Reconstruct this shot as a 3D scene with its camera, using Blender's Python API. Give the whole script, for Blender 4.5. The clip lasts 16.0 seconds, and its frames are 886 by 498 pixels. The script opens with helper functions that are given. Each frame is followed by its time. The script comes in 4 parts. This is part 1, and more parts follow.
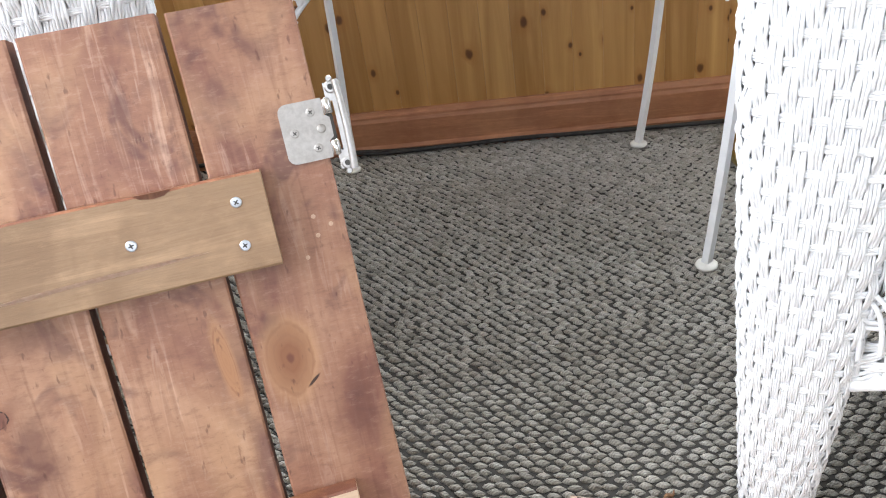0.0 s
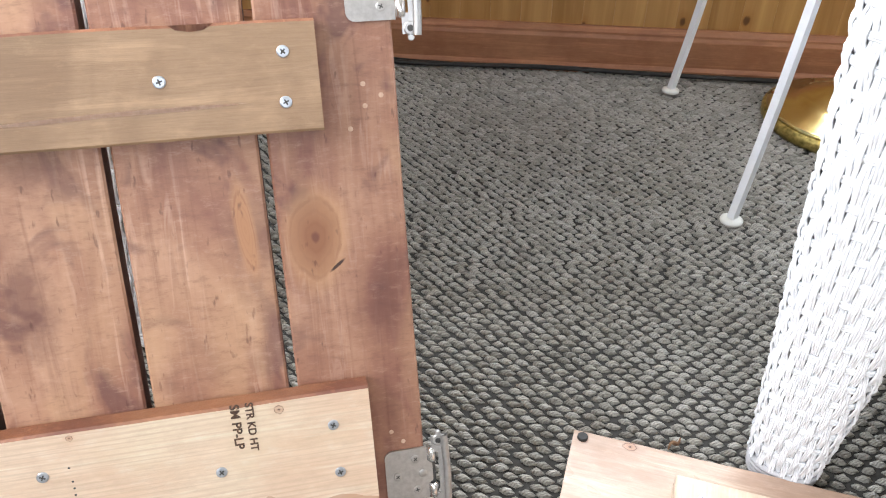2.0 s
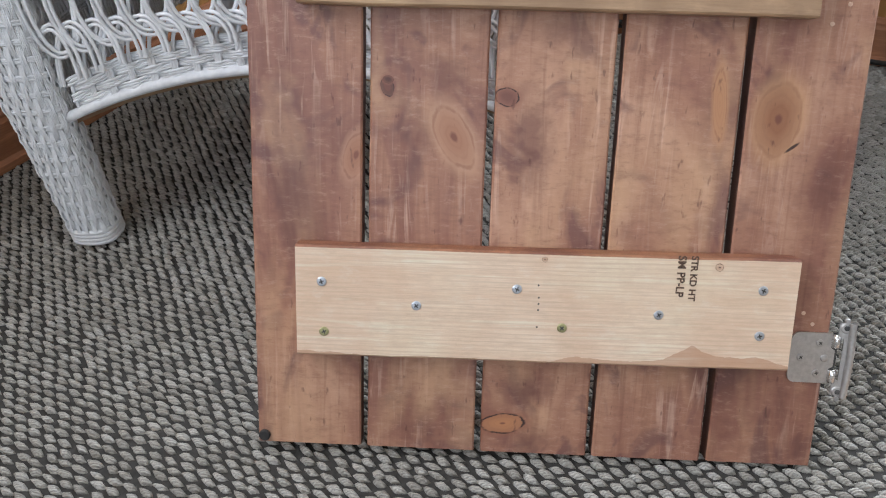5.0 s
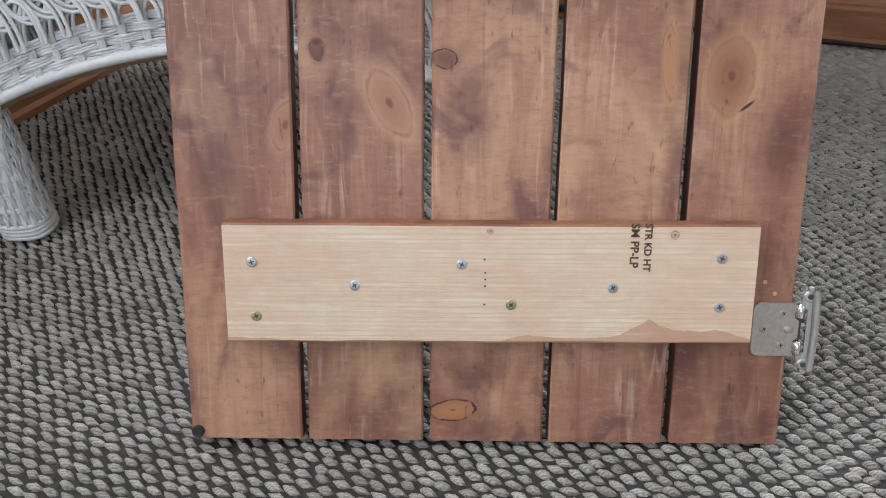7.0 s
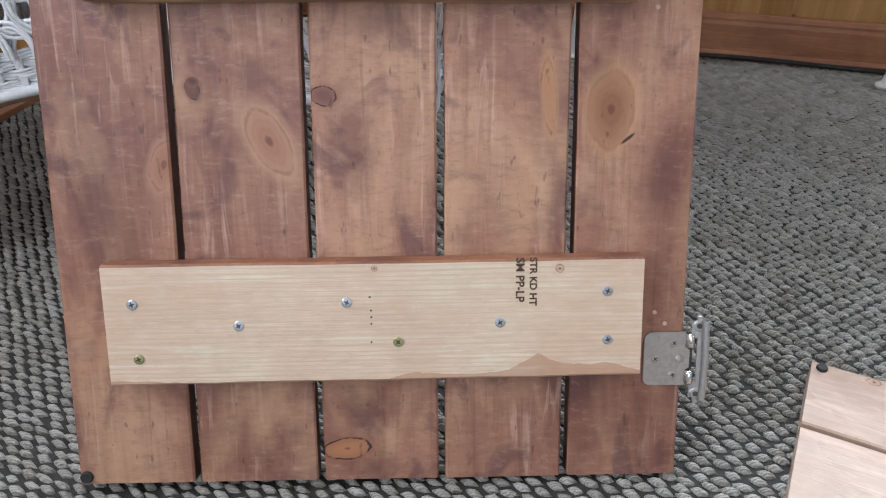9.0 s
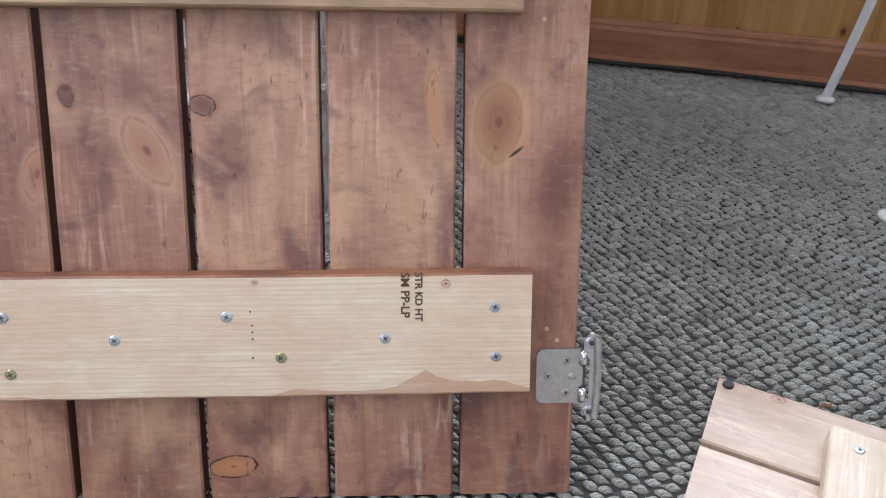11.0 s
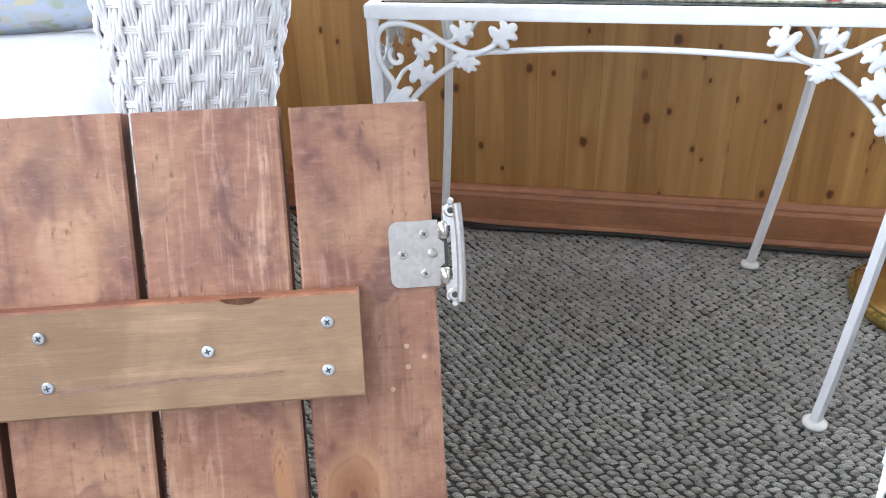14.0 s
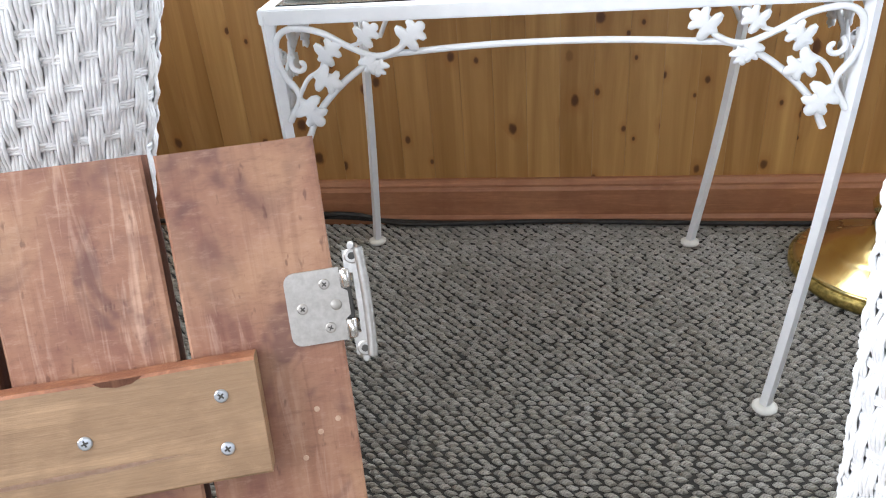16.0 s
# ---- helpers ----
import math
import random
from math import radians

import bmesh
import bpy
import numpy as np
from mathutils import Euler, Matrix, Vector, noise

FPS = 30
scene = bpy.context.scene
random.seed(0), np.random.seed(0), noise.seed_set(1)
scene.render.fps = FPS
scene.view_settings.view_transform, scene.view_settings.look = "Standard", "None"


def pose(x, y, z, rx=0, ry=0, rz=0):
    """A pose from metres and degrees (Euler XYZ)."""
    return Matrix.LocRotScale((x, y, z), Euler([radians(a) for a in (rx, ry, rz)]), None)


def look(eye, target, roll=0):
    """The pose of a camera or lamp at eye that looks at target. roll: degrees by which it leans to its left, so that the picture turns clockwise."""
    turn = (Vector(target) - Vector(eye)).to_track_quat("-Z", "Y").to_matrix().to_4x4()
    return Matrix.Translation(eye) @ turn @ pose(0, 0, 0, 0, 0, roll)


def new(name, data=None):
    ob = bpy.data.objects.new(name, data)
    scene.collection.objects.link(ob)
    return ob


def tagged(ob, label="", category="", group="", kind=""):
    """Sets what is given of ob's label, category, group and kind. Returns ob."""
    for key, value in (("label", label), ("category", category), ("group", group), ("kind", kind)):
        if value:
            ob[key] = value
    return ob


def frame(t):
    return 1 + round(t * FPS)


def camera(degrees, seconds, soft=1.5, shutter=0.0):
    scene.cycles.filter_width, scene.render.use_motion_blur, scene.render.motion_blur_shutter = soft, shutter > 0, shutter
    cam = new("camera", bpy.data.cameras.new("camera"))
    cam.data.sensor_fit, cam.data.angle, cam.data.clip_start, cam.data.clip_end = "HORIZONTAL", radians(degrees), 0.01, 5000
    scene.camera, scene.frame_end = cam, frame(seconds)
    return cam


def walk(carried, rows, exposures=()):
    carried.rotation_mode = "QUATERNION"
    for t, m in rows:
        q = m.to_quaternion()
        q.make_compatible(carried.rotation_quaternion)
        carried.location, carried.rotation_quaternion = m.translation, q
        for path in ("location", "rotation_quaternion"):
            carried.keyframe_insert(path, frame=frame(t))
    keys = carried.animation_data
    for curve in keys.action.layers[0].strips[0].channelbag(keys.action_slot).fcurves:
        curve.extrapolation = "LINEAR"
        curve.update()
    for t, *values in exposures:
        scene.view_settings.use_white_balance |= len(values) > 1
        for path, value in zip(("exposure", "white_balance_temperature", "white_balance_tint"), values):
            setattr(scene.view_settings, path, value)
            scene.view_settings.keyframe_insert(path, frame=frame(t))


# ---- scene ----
cam = camera(60.1, 16.0, soft=1.1)
PATH = [
    (0, (-0.2109, 0.0935, 0.621), (0.0482, 1.7643, -0.4473), -8.9),
    (0.5, (-0.243, 0.144, 0.566), (0.080, 1.751, -0.593), -5.0),
    (1, (-0.233, 0.141, 0.559), (0.061, 1.741, -0.604), -4.7),
    (1.5, (-0.23, 0.137, 0.554), (0.067, 1.723, -0.628), -4.1),
    (2, (-0.257, 0.127, 0.569), (0.037, 1.701, -0.63), 0.3),
    (2.1, (-0.274, 0.119, 0.566), (-0.057, 1.707, -0.631), 0.3),
    (2.5, (-0.344, 0.05, 0.582), (-0.273, 1.616, -0.66), 3.8),
    (3, (-0.38, 0.003, 0.586), (-0.384, 1.616, -0.596), 1.5),
    (3.5, (-0.44, -0.005, 0.545), (-0.479, 1.648, -0.579), 0.7),
    (4, (-0.465, -0.012, 0.541), (-0.591, 1.619, -0.609), 0.0),
    (4.2, (-0.473, -0.01, 0.541), (-0.604, 1.618, -0.614), -0.2),
    (6.3, (-0.478, 0.026, 0.478), (-0.567, 1.661, -0.67), -0.2),
    (6.5, (-0.466, 0.026, 0.479), (-0.552, 1.664, -0.666), -0.7),
    (7, (-0.45, 0.026, 0.478), (-0.516, 1.668, -0.661), -0.4),
    (7.5, (-0.434, 0.031, 0.479), (-0.482, 1.675, -0.66), -0.4),
    (8, (-0.415, 0.035, 0.484), (-0.447, 1.684, -0.647), -0.5),
    (8.5, (-0.398, 0.039, 0.488), (-0.412, 1.696, -0.631), -0.5),
    (10.8, (-0.326, 0.05, 0.491), (-0.295, 1.717, -0.613), 0.6),
    (11, (-0.314, 0.054, 0.488), (-0.275, 1.724, -0.612), 0.9),
    (11.5, (-0.26, 0.073, 0.469), (-0.206, 1.745, -0.626), 1.7),
    (12, (-0.226, 0.085, 0.451), (-0.15, 1.754, -0.649), 2.4),
    (12.5, (-0.221, 0.09, 0.455), (-0.139, 1.737, -0.676), 2.3),
    (12.9, (-0.221, 0.112, 0.523), (-0.14, 1.743, -0.631), -0.5),
    (13, (-0.226, 0.133, 0.541), (-0.134, 1.765, -0.611), -0.0),
    (13.5, (-0.229, 0.156, 0.616), (-0.14, 1.86, -0.427), -1.4),
    (14, (-0.22, 0.181, 0.651), (-0.126, 1.933, -0.309), -2.1),
    (14.5, (-0.223, 0.18, 0.651), (-0.113, 1.961, -0.251), -1.4),
    (15, (-0.232, 0.18, 0.642), (-0.113, 1.97, -0.241), -0.6),
    (15.5, (-0.221, 0.224, 0.637), (-0.055, 1.989, -0.289), -3.5),
    (16, (-0.1862, 0.2421, 0.6592), (0.0293, 1.9485, -0.3615), -4.9),
]
EXPOSURES = [(0, -0.08, 6350, 11), (2, 0.0, 6300, 11), (2.5, 0.12, 6000, 11), (3, -0.05, 5950, 11), (4, -0.4, 6050, 11), (6.5, -0.5, 6050, 11), (8.5, -0.52, 5900, 11), (11, -0.46, 5750, 11),
             (12.5, -0.24, 5700, 11), (14, -0.12, 5900, 11), (15, -0.12, 6050, 11), (16, -0.2, 6250, 11)]
walk(cam, [(t, look(eye, target, roll)) for t, eye, target, roll in PATH], EXPOSURES)

# ---- light ----
world = bpy.data.worlds.new("sky")
scene.world = world
world.use_nodes = True
wn = world.node_tree.nodes
wl = world.node_tree.links
sky = wn.new("ShaderNodeTexSky")
sky.sky_type = "NISHITA"
sky.sun_disc = False
sky.sun_elevation = radians(38)
sky.sun_rotation = radians(120)
wl.new(sky.outputs["Color"], wn["Background"].inputs["Color"])
wn["Background"].inputs["Strength"].default_value = 0.12

ROOM = pose(0.0067, -0.002, 0, 0, 0, -16.9)          # the room's own axes, turned against the world's


def window_light(name, x, y, z, rx, rz, w, h, power, colour):
    lamp = bpy.data.lights.new(name, "AREA")
    lamp.shape = "RECTANGLE"
    lamp.size, lamp.size_y, lamp.energy, lamp.color = w, h, power, colour
    ob = new(name, lamp)
    ob.matrix_world = ROOM @ pose(x, y, z, rx, 0, rz)
    return ob


LIGHT_EAST, LIGHT_NORTH, LIGHT_WEST, LIGHT_SOUTH = 4.0, 118.0, 78.0, 25.0
window_light("daylight_east", 1.62, 0.2, 1.45, 90, 90, 2.2, 1.2, LIGHT_EAST, (0.86, 0.94, 1.0))
window_light("daylight_north", -0.1, 1.45, 1.45, 90, 180, 2.4, 1.2, LIGHT_NORTH, (0.9, 0.96, 1.0))
window_light("daylight_west", -1.46, -0.45, 1.45, 90, -90, 1.8, 1.2, LIGHT_WEST, (0.95, 0.97, 1.0))
window_light("daylight_south", 0.0, -2.3, 1.45, 90, 0, 2.0, 1.2, LIGHT_SOUTH, (0.95, 0.97, 1.0))


# ---- materials ----
class Nodes:
    """A new material and short ways to add and join its nodes."""

    def __init__(self, name, rough=0.6, metal=0.0):
        self.mat = bpy.data.materials.new(name)
        self.mat.use_nodes = True
        self.tree = self.mat.node_tree
        self.bsdf = self.tree.nodes["Principled BSDF"]
        self.bsdf.inputs["Roughness"].default_value = rough
        self.bsdf.inputs["Metallic"].default_value = metal
        self.co = self.add("ShaderNodeTexCoord").outputs["Object"]

    def add(self, kind, **props):
        node = self.tree.nodes.new(kind)
        for key, value in props.items():
            if key == "operation":
                node.operation = value
            elif key == "blend_type":
                node.blend_type = value
            elif key == "data_type":
                node.data_type = value
            elif key == "feature":
                node.feature = value
        return node

    def link(self, a, b):
        self.tree.links.new(a, b)

    def mapped(self, scale, loc=(0, 0, 0), rot=(0, 0, 0), source=None):
        node = self.add("ShaderNodeMapping")
        node.inputs["Scale"].default_value = scale
        node.inputs["Location"].default_value = loc
        node.inputs["Rotation"].default_value = rot
        self.link(source or self.co, node.inputs["Vector"])
        return node.outputs["Vector"]

    def noise(self, vector, scale, detail=4.0, rough=0.55, warp=0.0):
        node = self.add("ShaderNodeTexNoise")
        node.inputs["Scale"].default_value = scale
        node.inputs["Detail"].default_value = detail
        node.inputs["Roughness"].default_value = rough
        node.inputs["Distortion"].default_value = warp
        self.link(vector, node.inputs["Vector"])
        return node.outputs["Fac"]

    def ramp(self, fac, stops):
        node = self.add("ShaderNodeValToRGB")
        el = node.color_ramp.elements
        while len(el) < len(stops):
            el.new(0.5)
        for e, (p, c) in zip(el, stops):
            e.position, e.color = p, (*c, 1) if len(c) == 3 else c
        self.link(fac, node.inputs["Fac"])
        return node.outputs["Color"]

    def math(self, op, a, b=None):
        node = self.add("ShaderNodeMath", operation=op)
        for i, v in enumerate((a, b)):
            if v is None:
                continue
            if isinstance(v, (int, float)):
                node.inputs[i].default_value = v
            else:
                self.link(v, node.inputs[i])
        return node.outputs[0]

    def mix(self, fac, a, b, blend="MIX"):
        node = self.add("ShaderNodeMix", data_type="RGBA", blend_type=blend)
        for sock, v in ((node.inputs[0], fac), (node.inputs[6], a), (node.inputs[7], b)):
            if isinstance(v, (int, float)):
                sock.default_value = v
            elif isinstance(v, tuple):
                sock.default_value = (*v, 1)
            else:
                self.link(v, sock)
        return node.outputs[2]

    def bump(self, height, strength, distance):
        node = self.add("ShaderNodeBump")
        node.inputs["Strength"].default_value = strength
        node.inputs["Distance"].default_value = distance
        self.link(height, node.inputs["Height"])
        self.link(node.outputs["Normal"], self.bsdf.inputs["Normal"])

    def colour(self, c):
        if isinstance(c, tuple):
            self.bsdf.inputs["Base Color"].default_value = (*c, 1)
        else:
            self.link(c, self.bsdf.inputs["Base Color"])
        return self


def wood(name, light, dark, stain, knots=(), along="Z", rough=0.45, grain=1.0, knot_in=(0.45, 0.215, 0.115), knot_out=(0.085, 0.034, 0.022), blotch=0.75, smear=None, lines=0.0):
    """Boards with streaky grain, cloudy stain and knots (x, z, half width, half height, lean in degrees, strength of the dark rim)."""
    m = Nodes(name, rough)
    info = m.add("ShaderNodeObjectInfo").outputs["Random"]
    shift = m.add("ShaderNodeCombineXYZ")
    m.link(m.math("MULTIPLY", info, 7.3), shift.inputs[1])
    va = m.add("ShaderNodeVectorMath", operation="ADD")
    m.link(m.co, va.inputs[0])
    m.link(shift.outputs[0], va.inputs[1])
    co = va.outputs[0]
    long_scale = {"X": (2.2, 30, 30), "Y": (30, 2.2, 30), "Z": (30, 30, 2.2)}[along]
    soft = m.noise(m.mapped(long_scale, source=co), 1.6 * grain, 5, 0.6, 0.6)
    fine = m.noise(m.mapped(tuple(s * 13 if s > 5 else s * 9 for s in long_scale), source=co), 1.5, 4, 0.75)
    mottle = m.noise(m.mapped({"X": (0.45, 1, 1), "Y": (1, 0.45, 1), "Z": (1, 1, 0.45)}[along], source=co), 130, 4, 0.7)
    glow = m.noise(co, 8.5, 2, 0.5, 0.4)
    cloud = m.noise(m.mapped((1, 1, 0.6), source=co), 13, 3, 0.55, 0.8)
    col = m.ramp(soft, [(0.28, dark), (0.5, tuple((a + b) / 2 for a, b in zip(light, dark))), (0.74, light)])
    col = m.mix(m.math("MULTIPLY", m.ramp(fine, [(0.44, (0, 0, 0)), (0.72, (1, 1, 1))]), 0.5), col, tuple(c * 0.75 for c in dark))
    pale = m.noise(m.mapped(tuple(s * 2.5 if s > 5 else s * 2 for s in long_scale), (3.1, 1.7, 0.4), source=co), 1.3, 4, 0.65, 1.0)
    col = m.mix(m.math("MULTIPLY", m.ramp(pale, [(0.53, (0, 0, 0)), (0.68, (1, 1, 1))]), 0.6), col, tuple(min(c * 1.35, 0.85) for c in light))
    col = m.mix(m.math("MULTIPLY", m.ramp(cloud, [(0.45, (0, 0, 0)), (0.62, (1, 1, 1))]), blotch), col, stain)
    col = m.mix(m.math("MULTIPLY", m.ramp(glow, [(0.5, (0, 0, 0)), (0.68, (1, 1, 1))]), blotch * 0.7), col, tuple(min(c * k, 0.85) for c, k in zip(light, (1.12, 1.25, 1.2))))
    height = m.math("MULTIPLY", fine, 0.6)
    for x, z, a, b, lean, rim in knots:
        sub = m.add("ShaderNodeVectorMath", operation="SUBTRACT")
        m.link(m.co, sub.inputs[0])
        sub.inputs[1].default_value = (x, 0, z)
        v = m.mapped((1 / a, 0, 1 / b), rot=(0, 0, 0), source=m.mapped((1, 1, 1), rot=(0, radians(lean), 0), source=sub.outputs[0]))
        wob = m.noise(v, 1.1, 2, 0.5)
        ln = m.add("ShaderNodeVectorMath", operation="LENGTH")
        m.link(v, ln.inputs[0])
        r = m.math("ADD", ln.outputs["Value"], m.math("MULTIPLY", m.math("SUBTRACT", wob, 0.5), 0.7))
        halo = m.ramp(m.math("MULTIPLY", r, 0.4), [(0.34, (1, 1, 1)), (0.5, (0, 0, 0))])
        smudge = m.ramp(m.math("MULTIPLY", r, 0.3), [(0.28, (0, 0, 0)), (0.36, (1, 1, 1)), (0.85, (0, 0, 0))])
        col = m.mix(m.math("MULTIPLY", smudge, 0.38), col, stain)
        col = m.mix(m.math("MULTIPLY", halo, 0.55 if rim <= 1 else 0.85), col, knot_in if rim <= 1 else (0.085, 0.034, 0.024))
        rings = m.math("SINE", m.math("MULTIPLY", r, 17.0))
        ringm = m.math("MULTIPLY", m.ramp(m.math("MULTIPLY", r, 0.5), [(0.35, (1, 1, 1)), (0.8, (0, 0, 0))]), m.ramp(rings, [(0.2, (0, 0, 0)), (0.9, (1, 1, 1))]))
        col = m.mix(m.math("MULTIPLY", ringm, 0.16), col, knot_out)
        core = m.ramp(m.math("MULTIPLY", r, 0.5), [(0.0, (1, 1, 1)), (0.11, (0.8, 0.8, 0.8)), (0.16, (0.1, 0.1, 0.1)), (0.44, (0, 0, 0)), (0.47, (rim, rim, rim)), (0.5, (rim, rim, rim)), (0.56, (0, 0, 0))])
        col = m.mix(core, col, knot_out)
    col = m.mix(m.math("MULTIPLY", m.ramp(mottle, [(0.5, (0, 0, 0)), (0.72, (1, 1, 1))]), 0.3), col, tuple(c * 0.7 for c in dark))
    col = m.mix(m.math("MULTIPLY", m.ramp(mottle, [(0.28, (1, 1, 1)), (0.45, (0, 0, 0))]), 0.22), col, tuple(min(c * 1.5, 0.85) for c in light))
    col = m.mix(1.0, col, m.ramp(info, [(0.0, (0.84, 0.82, 0.82)), (0.5, (1, 1, 1)), (1.0, (1.12, 1.12, 1.1))]), "MULTIPLY")
    if lines:
        wave = m.add("ShaderNodeTexWave")
        wave.bands_direction = along
        wave.inputs["Scale"].default_value = 1.0
        wave.inputs["Distortion"].default_value = 7.0
        wave.inputs["Detail"].default_value = 2.0
        wave.bands_direction = "Z"
        m.link(m.mapped((2.5, 1, lines), source=co), wave.inputs["Vector"])
        col = m.mix(m.math("MULTIPLY", m.ramp(wave.outputs["Fac"], [(0.62, (0, 0, 0)), (0.95, (1, 1, 1))]), m.math("MULTIPLY", m.ramp(soft, [(0.35, (0.1, 0.1, 0.1)), (0.6, (1, 1, 1))]), 0.62)), col, tuple(c * 0.8 for c in dark))
    if smear is not None:
        sep = m.add("ShaderNodeSeparateXYZ")
        m.link(m.co, sep.inputs[0])
        edge = m.noise(m.mapped((40, 1, 90)), 1.0, 3, 0.6)
        rise = m.ramp(m.math("MULTIPLY", sep.outputs[0], 2.0), [(t, (h,) * 3) for t, h in ((0.08, 0.16), (0.2, 0.02), (0.48, 0.05), (0.52, 0.28), (0.62, 0.12), (0.66, 0.35), (0.70, 0.95), (0.735, 0.5), (0.8, 0.55), (0.85, 0.12))])
        reach = m.math("ADD", m.math("MULTIPLY", rise, 0.0185), m.math("MULTIPLY", m.math("SUBTRACT", edge, 0.5), 0.007))
        mask = m.math("GREATER_THAN", reach, m.math("SUBTRACT", sep.outputs[2], smear))
        col = m.mix(m.math("MULTIPLY", mask, 0.6), col, (0.42, 0.215, 0.12))
    m.colour(col)
    m.link(m.ramp(cloud, [(0.3, (rough - 0.08,) * 3), (0.8, (rough + 0.14,) * 3)]), m.bsdf.inputs["Roughness"])
    m.bump(height, 0.35, 0.0012)
    return m.mat


def stained_pine():
    """Pine boards rubbed with a red-brown stain: clouds that took it up unevenly, pale rubbed streaks, saw marks across, knots with thin dark outlines."""
    m = Nodes("stained_pine", 0.45)
    info = m.add("ShaderNodeObjectInfo").outputs["Random"]
    shift = m.add("ShaderNodeCombineXYZ")
    m.link(m.math("MULTIPLY", info, 7.3), shift.inputs[1])
    va = m.add("ShaderNodeVectorMath", operation="ADD")
    m.link(m.co, va.inputs[0])
    m.link(shift.outputs[0], va.inputs[1])
    co = va.outputs[0]

    def ramped(value, lo, hi, k=1.0):
        return m.ramp(value, [(lo, (0, 0, 0)), (hi, (k, k, k))])
    broad = m.noise(m.mapped((1, 1, 0.42), source=co), 11, 4, 0.6, 1.2)
    col = m.ramp(broad, [(0.34, (0.175, 0.076, 0.055)), (0.46, (0.265, 0.122, 0.083)), (0.56, (0.35, 0.178, 0.114)), (0.68, (0.46, 0.265, 0.172))])
    grain = m.noise(m.mapped((70, 70, 3.2), source=co), 1.4, 5, 0.62, 0.9)
    col = m.mix(ramped(grain, 0.5, 0.7, 0.5), col, (0.185, 0.073, 0.045))
    rubbed = m.noise(m.mapped((95, 95, 8), (3.1, 1.7, 0.4), source=co), 1.2, 3, 0.6, 1.2)
    where = ramped(m.noise(m.mapped((1, 1, 0.5), (0.7, 2.0, 0.3), source=co), 15, 2, 0.5), 0.42, 0.6)
    col = m.mix(m.math("MULTIPLY", ramped(rubbed, 0.54, 0.7, 0.62), where), col, (0.62, 0.42, 0.32))
    plum = m.noise(m.mapped((1, 1, 0.7), (5.2, 0.3, 1.1), source=co), 17, 3, 0.6, 1.5)
    col = m.mix(ramped(plum, 0.54, 0.66, 0.72), col, (0.135, 0.06, 0.053))
    amber = m.noise(m.mapped((1, 1, 0.55), (1.2, 4.3, 2.1), source=co), 12, 3, 0.55, 0.8)
    col = m.mix(ramped(amber, 0.52, 0.68, 0.62), col, (0.52, 0.315, 0.185))
    saw = m.noise(m.mapped((75, 75, 230), source=co), 1.0, 4, 0.75)
    col = m.mix(ramped(saw, 0.52, 0.74, 0.42), col, (0.15, 0.062, 0.045))
    col = m.mix(m.ramp(saw, [(0.26, (0.32, 0.32, 0.32)), (0.46, (0, 0, 0))]), col, (0.6, 0.4, 0.3))
    # broad uneven patches where the stain stayed dark: x, z, half width, half height, strength
    for x, z, a, b, k in ((0.218, 0.262, 0.017, 0.040, 0.7), (0.152, 0.307, 0.018, 0.017, 0.6), (0.224, 0.057, 0.022, 0.014, 0.75), (0.228, 0.012, 0.018, 0.014, 0.6), (0.133, 0.262, 0.013, 0.018, 0.5),
                          (0.03, 0.215, 0.02, 0.03, 0.4), (0.075, 0.252, 0.012, 0.026, 0.4), (0.368, 0.285, 0.008, 0.016, 0.5), (0.44, 0.232, 0.02, 0.03, 0.45), (0.24, 0.345, 0.022, 0.012, 0.5)):
        sub = m.add("ShaderNodeVectorMath", operation="SUBTRACT")
        m.link(m.co, sub.inputs[0])
        sub.inputs[1].default_value = (x, 0, z)
        ln = m.add("ShaderNodeVectorMath", operation="LENGTH")
        m.link(m.mapped((1 / a, 0, 1 / b), source=sub.outputs[0]), ln.inputs[0])
        r = m.math("ADD", ln.outputs["Value"], m.math("MULTIPLY", m.math("SUBTRACT", m.noise(co, 60, 3, 0.65), 0.5), 1.5))
        col = m.mix(m.ramp(m.math("MULTIPLY", r, 0.5), [(0.15, (k, k, k)), (0.62, (0, 0, 0))]), col, (0.13, 0.05, 0.04))
    # knots: x, z, half width, half height, lean, heart, ring outside, outline, size of the pith, how dark the outline is
    light, dark, orange, black = (0.55, 0.32, 0.165), (0.17, 0.062, 0.04), (0.42, 0.19, 0.085), (0.03, 0.012, 0.01)
